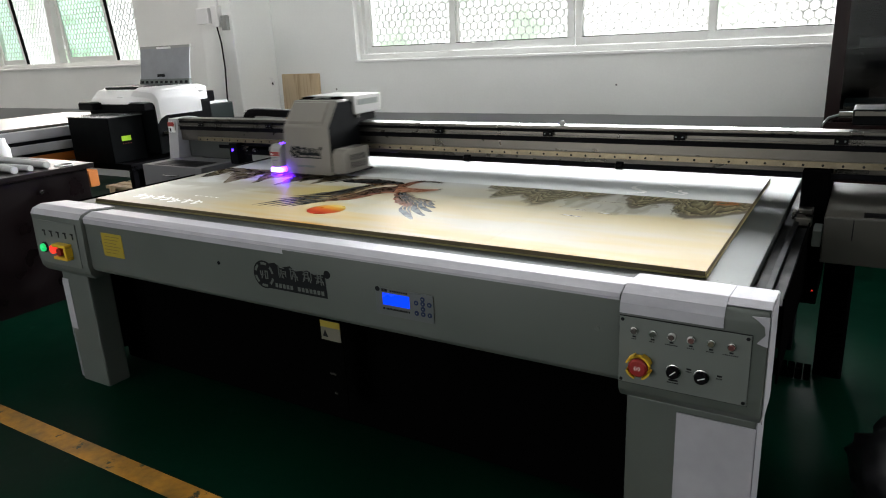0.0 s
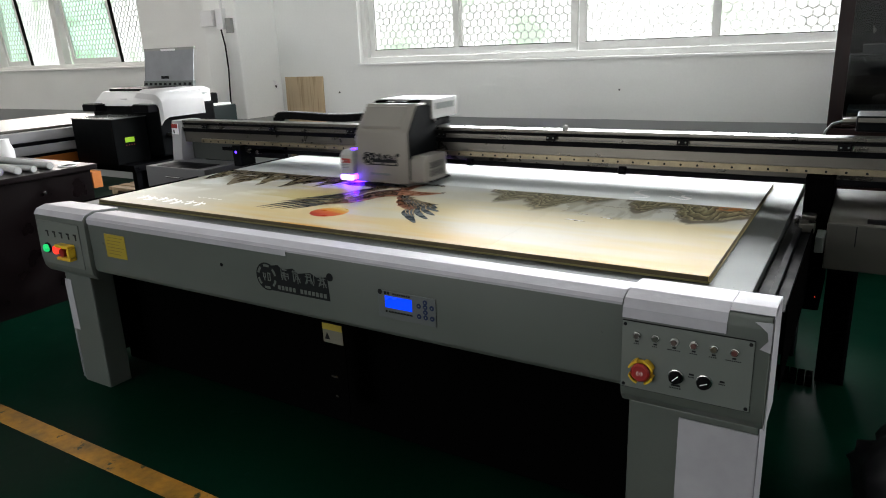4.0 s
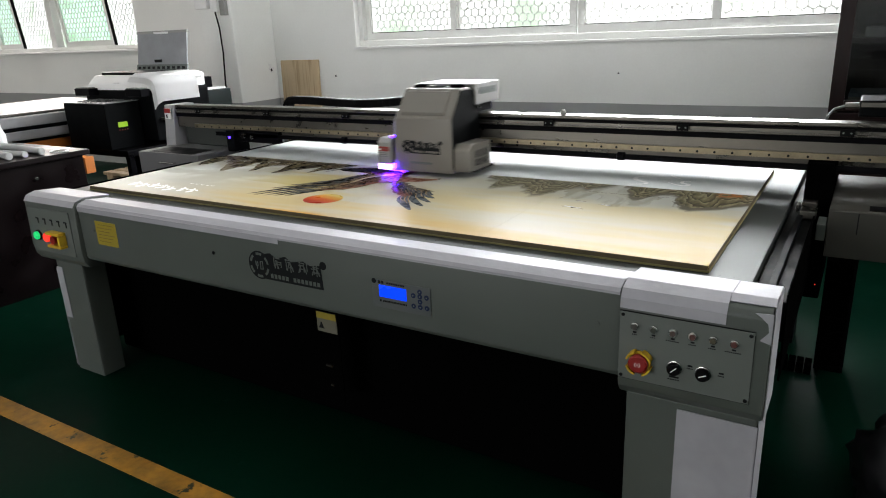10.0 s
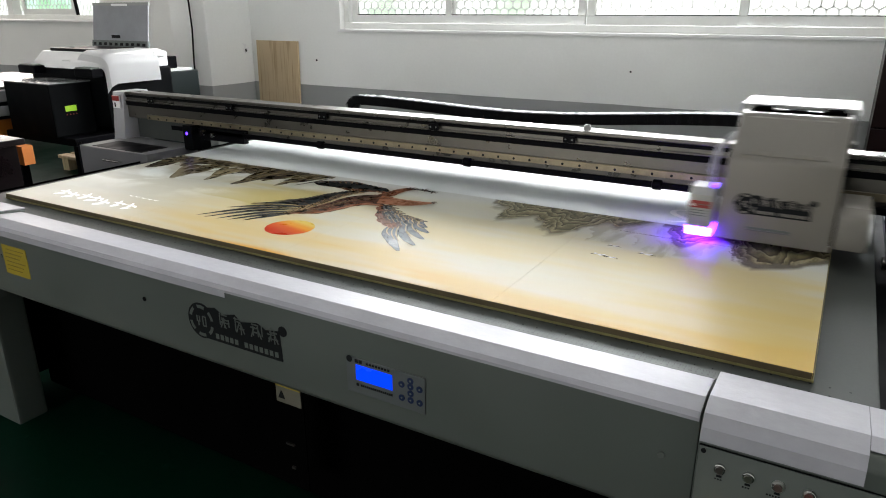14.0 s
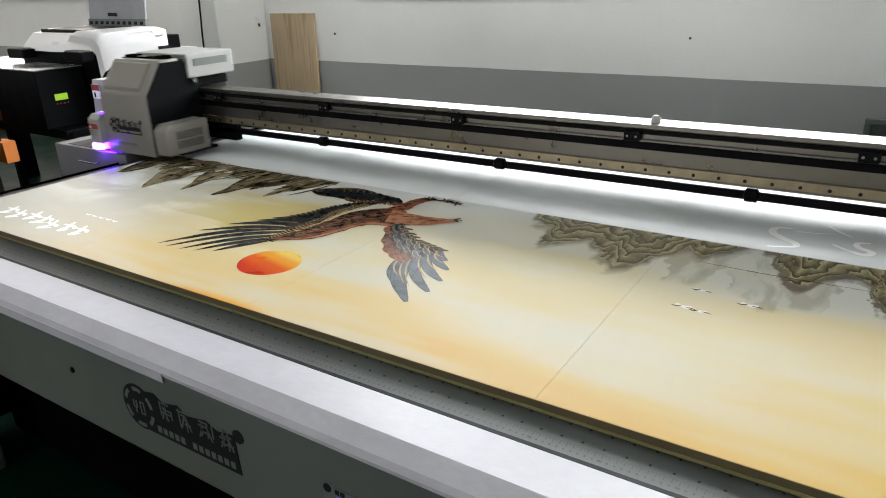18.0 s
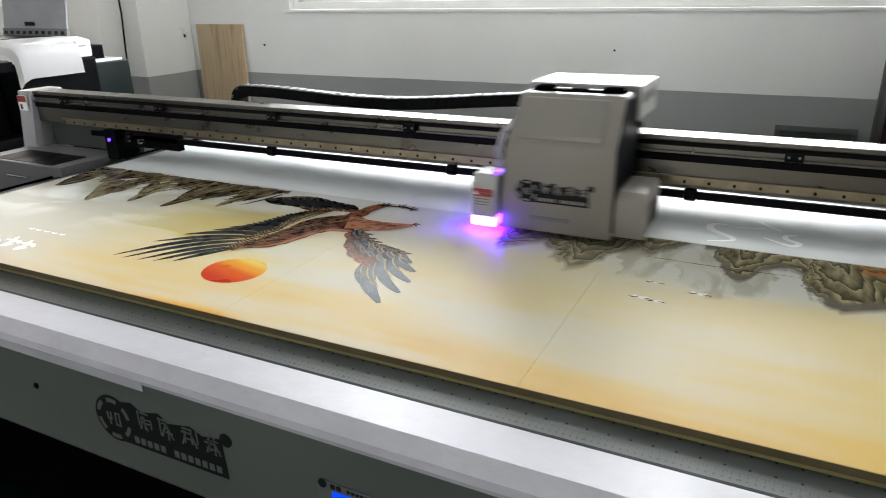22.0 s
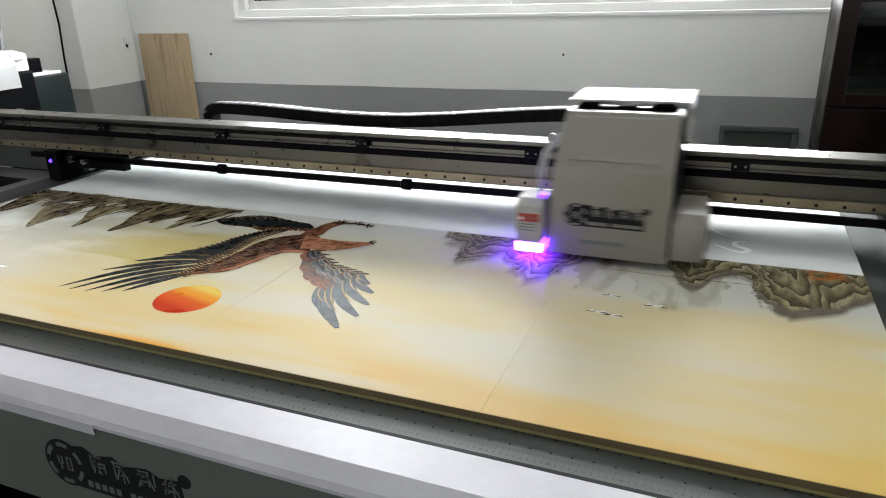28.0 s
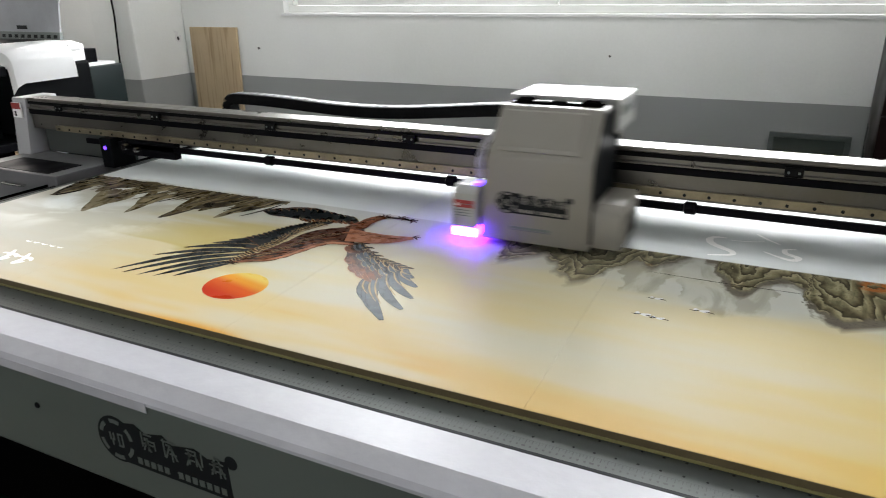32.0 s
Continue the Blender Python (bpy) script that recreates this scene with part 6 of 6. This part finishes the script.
part("lower_rod", bm_box(-4.30, -4.17, 2.83, 2.86, 0.60, 0.612), ALU, stand)

case = thing("black_case", (-4.45, 3.7, 0), "black equipment cabinet with papers on top", "cabinet")
part("body", bm_box(-4.70, -4.26, 3.56, 3.85, 0.06, 0.95, 0.006), shader("dark_teal_metal", (0.004, 0.010, 0.010), 0.5, spec=0.25), case)
part("plinth", bm_box(-4.68, -4.28, 3.58, 3.83, 0.0, 0.06), BLACK, case)
tagged(part("paper_pile", bm_box(-4.64, -4.28, 3.60, 3.82, 0.950, 0.966, 0.003), PAPER), "pile of white papers on the black cabinet", "paper")
tagged(part("black_box", bm_box(-4.66, -4.33, 3.60, 3.74, 0.9662, 1.045, 0.006), BLACK), "small black box on the paper pile", "box")
pal = thing("wood_pallet", (-5.6, 4.2, 0), "pale wooden slats stacked on the floor", "pallet")
for k in range(4):
    part("slat", bm_box(-6.3, -5.2, 3.95 + 0.12 * k, 4.04 + 0.12 * k, 0.10, 0.13, 0.004), PINE, pal)
for x in (-6.25, -5.35):
    part("bearer", bm_box(x, x + 0.09, 3.95, 4.40, 0, 0.0999, 0.004), PINE, pal)

# ---- east side ----
bookcase = thing("bookcase", (0.3, 4.55, 0), "mahogany bookcase with glazed upper doors and solid lower doors", "bookcase")
SHIFT = 0.09                                         # the bookcase stands a little further along the wall
CX0, CX1, CY0, CY1, CH = -0.285, 0.95, 4.36, 4.795, 2.15
part("side", bm_box(CX0, CX0 + 0.03, CY0 + 0.025, CY1, 0, CH, 0.003), MAHOGANY, bookcase)
part("side", bm_box(CX1 - 0.03, CX1, CY0 + 0.025, CY1, 0, CH, 0.003), MAHOGANY, bookcase)
part("back", bm_box(CX0 + 0.03, CX1 - 0.03, CY1 - 0.015, CY1, 0, CH), MAHOGANY, bookcase)
for z in (0.06, 0.80, 1.16, 1.55, CH - 0.03):
    part("shelf", bm_box(CX0 + 0.03, CX1 - 0.03, CY0 + 0.03, CY1 - 0.016, z, z + 0.022, 0.002), MAHOGANY, bookcase)
for a, b in ((CX0, 0.33), (0.334, CX1)):
    d = part("lower_door", bm_box(a, b, CY0, CY0 + 0.022, 0.05, 0.795, 0.003), MAHOGANY, bookcase, "solid mahogany door")
    u = part("upper_door", bm_box(a, a + 0.07, CY0, CY0 + 0.022, 0.803, CH, 0.003), MAHOGANY, bookcase, "glazed mahogany door")
    part("stile", bm_box(b - 0.07, b, CY0, CY0 + 0.022, 0.803, CH, 0.003), MAHOGANY, u)
    part("rail", bm_box(a + 0.07, b - 0.07, CY0, CY0 + 0.022, 0.803, 0.862, 0.003), MAHOGANY, u)
    part("rail", bm_box(a + 0.07, b - 0.07, CY0, CY0 + 0.022, CH - 0.06, CH, 0.003), MAHOGANY, u)
    part("pane", bm_box(a + 0.07, b - 0.07, CY0 + 0.009, CY0 + 0.013, 0.862, CH - 0.06), DARKGLASS, u)
tagged(part("paper_label", bm_box(-0.05 + SHIFT, 0.03 + SHIFT, CY0 + 0.031, CY0 + 0.033, 1.163, 1.180), PAPER), "small white shelf label", "label")
books = ((-0.20, 0.10, 0.822, 0.05, (0.35, 0.32, 0.26)), (-0.20, 0.10, 0.872, 0.022, (0.2, 0.25, 0.3)), (0.02, 0.30, 0.822, 0.06, (0.32, 0.22, 0.12)), (0.05, 0.3, 0.882, 0.02, (0.4, 0.38, 0.33)), (0.40, 0.8, 0.822, 0.09, (0.25, 0.24, 0.22)), (-0.16, 0.02, 1.182, 0.05, (0.35, 0.36, 0.36)), (0.10, 0.26, 1.182, 0.12, (0.3, 0.28, 0.2)), (-0.18, 0.1, 1.572, 0.1, (0.2, 0.24, 0.22)))
for i, (a, b, z, h, c) in enumerate(books):
    if a == 0.02:
        a = 0.115
    if a == 0.05:
        a = 0.12
    tagged(part("box_file", bm_box(a + SHIFT, b + SHIFT, CY0 + 0.08, CY1 - 0.06, z + 0.0003, z + h, 0.003), shader("file_cover_%d" % i, c, 0.6)), "worn box file lying on the bookcase shelf", "box file", "files in the bookcase")

bookcase.matrix_basis = pose(0.3 + SHIFT, 4.55, 0)

bag_bm = bmesh.new()
bmesh.ops.create_icosphere(bag_bm, subdivisions=4, radius=1.0)
for v in bag_bm.verts:
    p = v.co.copy()
    f = 1 + 0.30 * noise.noise(p * 1.7) + 0.16 * abs(noise.noise(p * 4.5)) + 0.07 * noise.noise(p * 11)
    v.co = Vector((p.x * 0.20 * f, p.y * 0.22 * f, max(0.0, (p.z * 0.19 * f) + 0.155)))
bag = tagged(part("bin_bag", bag_bm, BAG, None, "", True, 120), "crumpled black plastic bag on the green floor", "bag")
bag.matrix_basis = pose(0.28, 1.98, -0.0) @ Matrix.Diagonal((0.95, 0.95, 0.9, 1))


# ---- what moves ----
def lamp_x(t):
    """Where the carriage's lamp is: constant speed, rounded turns."""
    v, r, q, period = 1.07, 0.33, 0.50, 6.21
    d = abs((t - 11.5 + period / 2) % period - period / 2)
    if d < r:
        return -3.28 + v * (d * d / (2 * r) + r / 2)
    e = period / 2 - d
    if e < q:
        return -3.28 + v * (period / 2 - (e * e / (2 * q) + q / 2))
    return -3.28 + v * d


def link_pose(i, t):
    """Link i of the cable chain, counted from its fixed end: lower run, bend, upper run that sags a little."""
    bend = 0.5 * lamp_x(t) - 1.78 + CHAIN_R
    s = PITCH * (i + 0.5)
    low, arc = CHAIN_X - bend, math.pi * CHAIN_R
    if s < low:
        x, z, tilt = CHAIN_X - s, CHAIN_Z - 2 * CHAIN_R, 180.0
    elif s < low + arc:
        a = (s - low) / CHAIN_R
        x, z, tilt = bend - CHAIN_R * math.sin(a), CHAIN_Z - CHAIN_R - CHAIN_R * math.cos(a), 180.0 + math.degrees(a)
    else:
        u = s - low - arc
        span = max(0.2, lamp_x(t) + 0.06 - bend)
        q = min(1.0, u / span)
        dip = 0.030 * min(1.0, span / 1.3)
        x, z = bend + u, CHAIN_Z - dip * math.sin(math.pi * q) ** 2 + 0.026 * q
        tilt = 360.0 + math.degrees(math.atan(dip * math.pi / span * math.sin(2 * math.pi * q)))
    return pose(x - CHAIN_X, 0, z - 0.9, 0, tilt, 0)


def motions():
    steps = [i / 10 for i in range(321)]
    walk(carriage, [(t, pose(lamp_x(t), CY, CZ)) for t in steps])
    for i, l in enumerate(LINKS):
        walk(l, [(t, link_pose(i, t)) for t in steps])


motions()
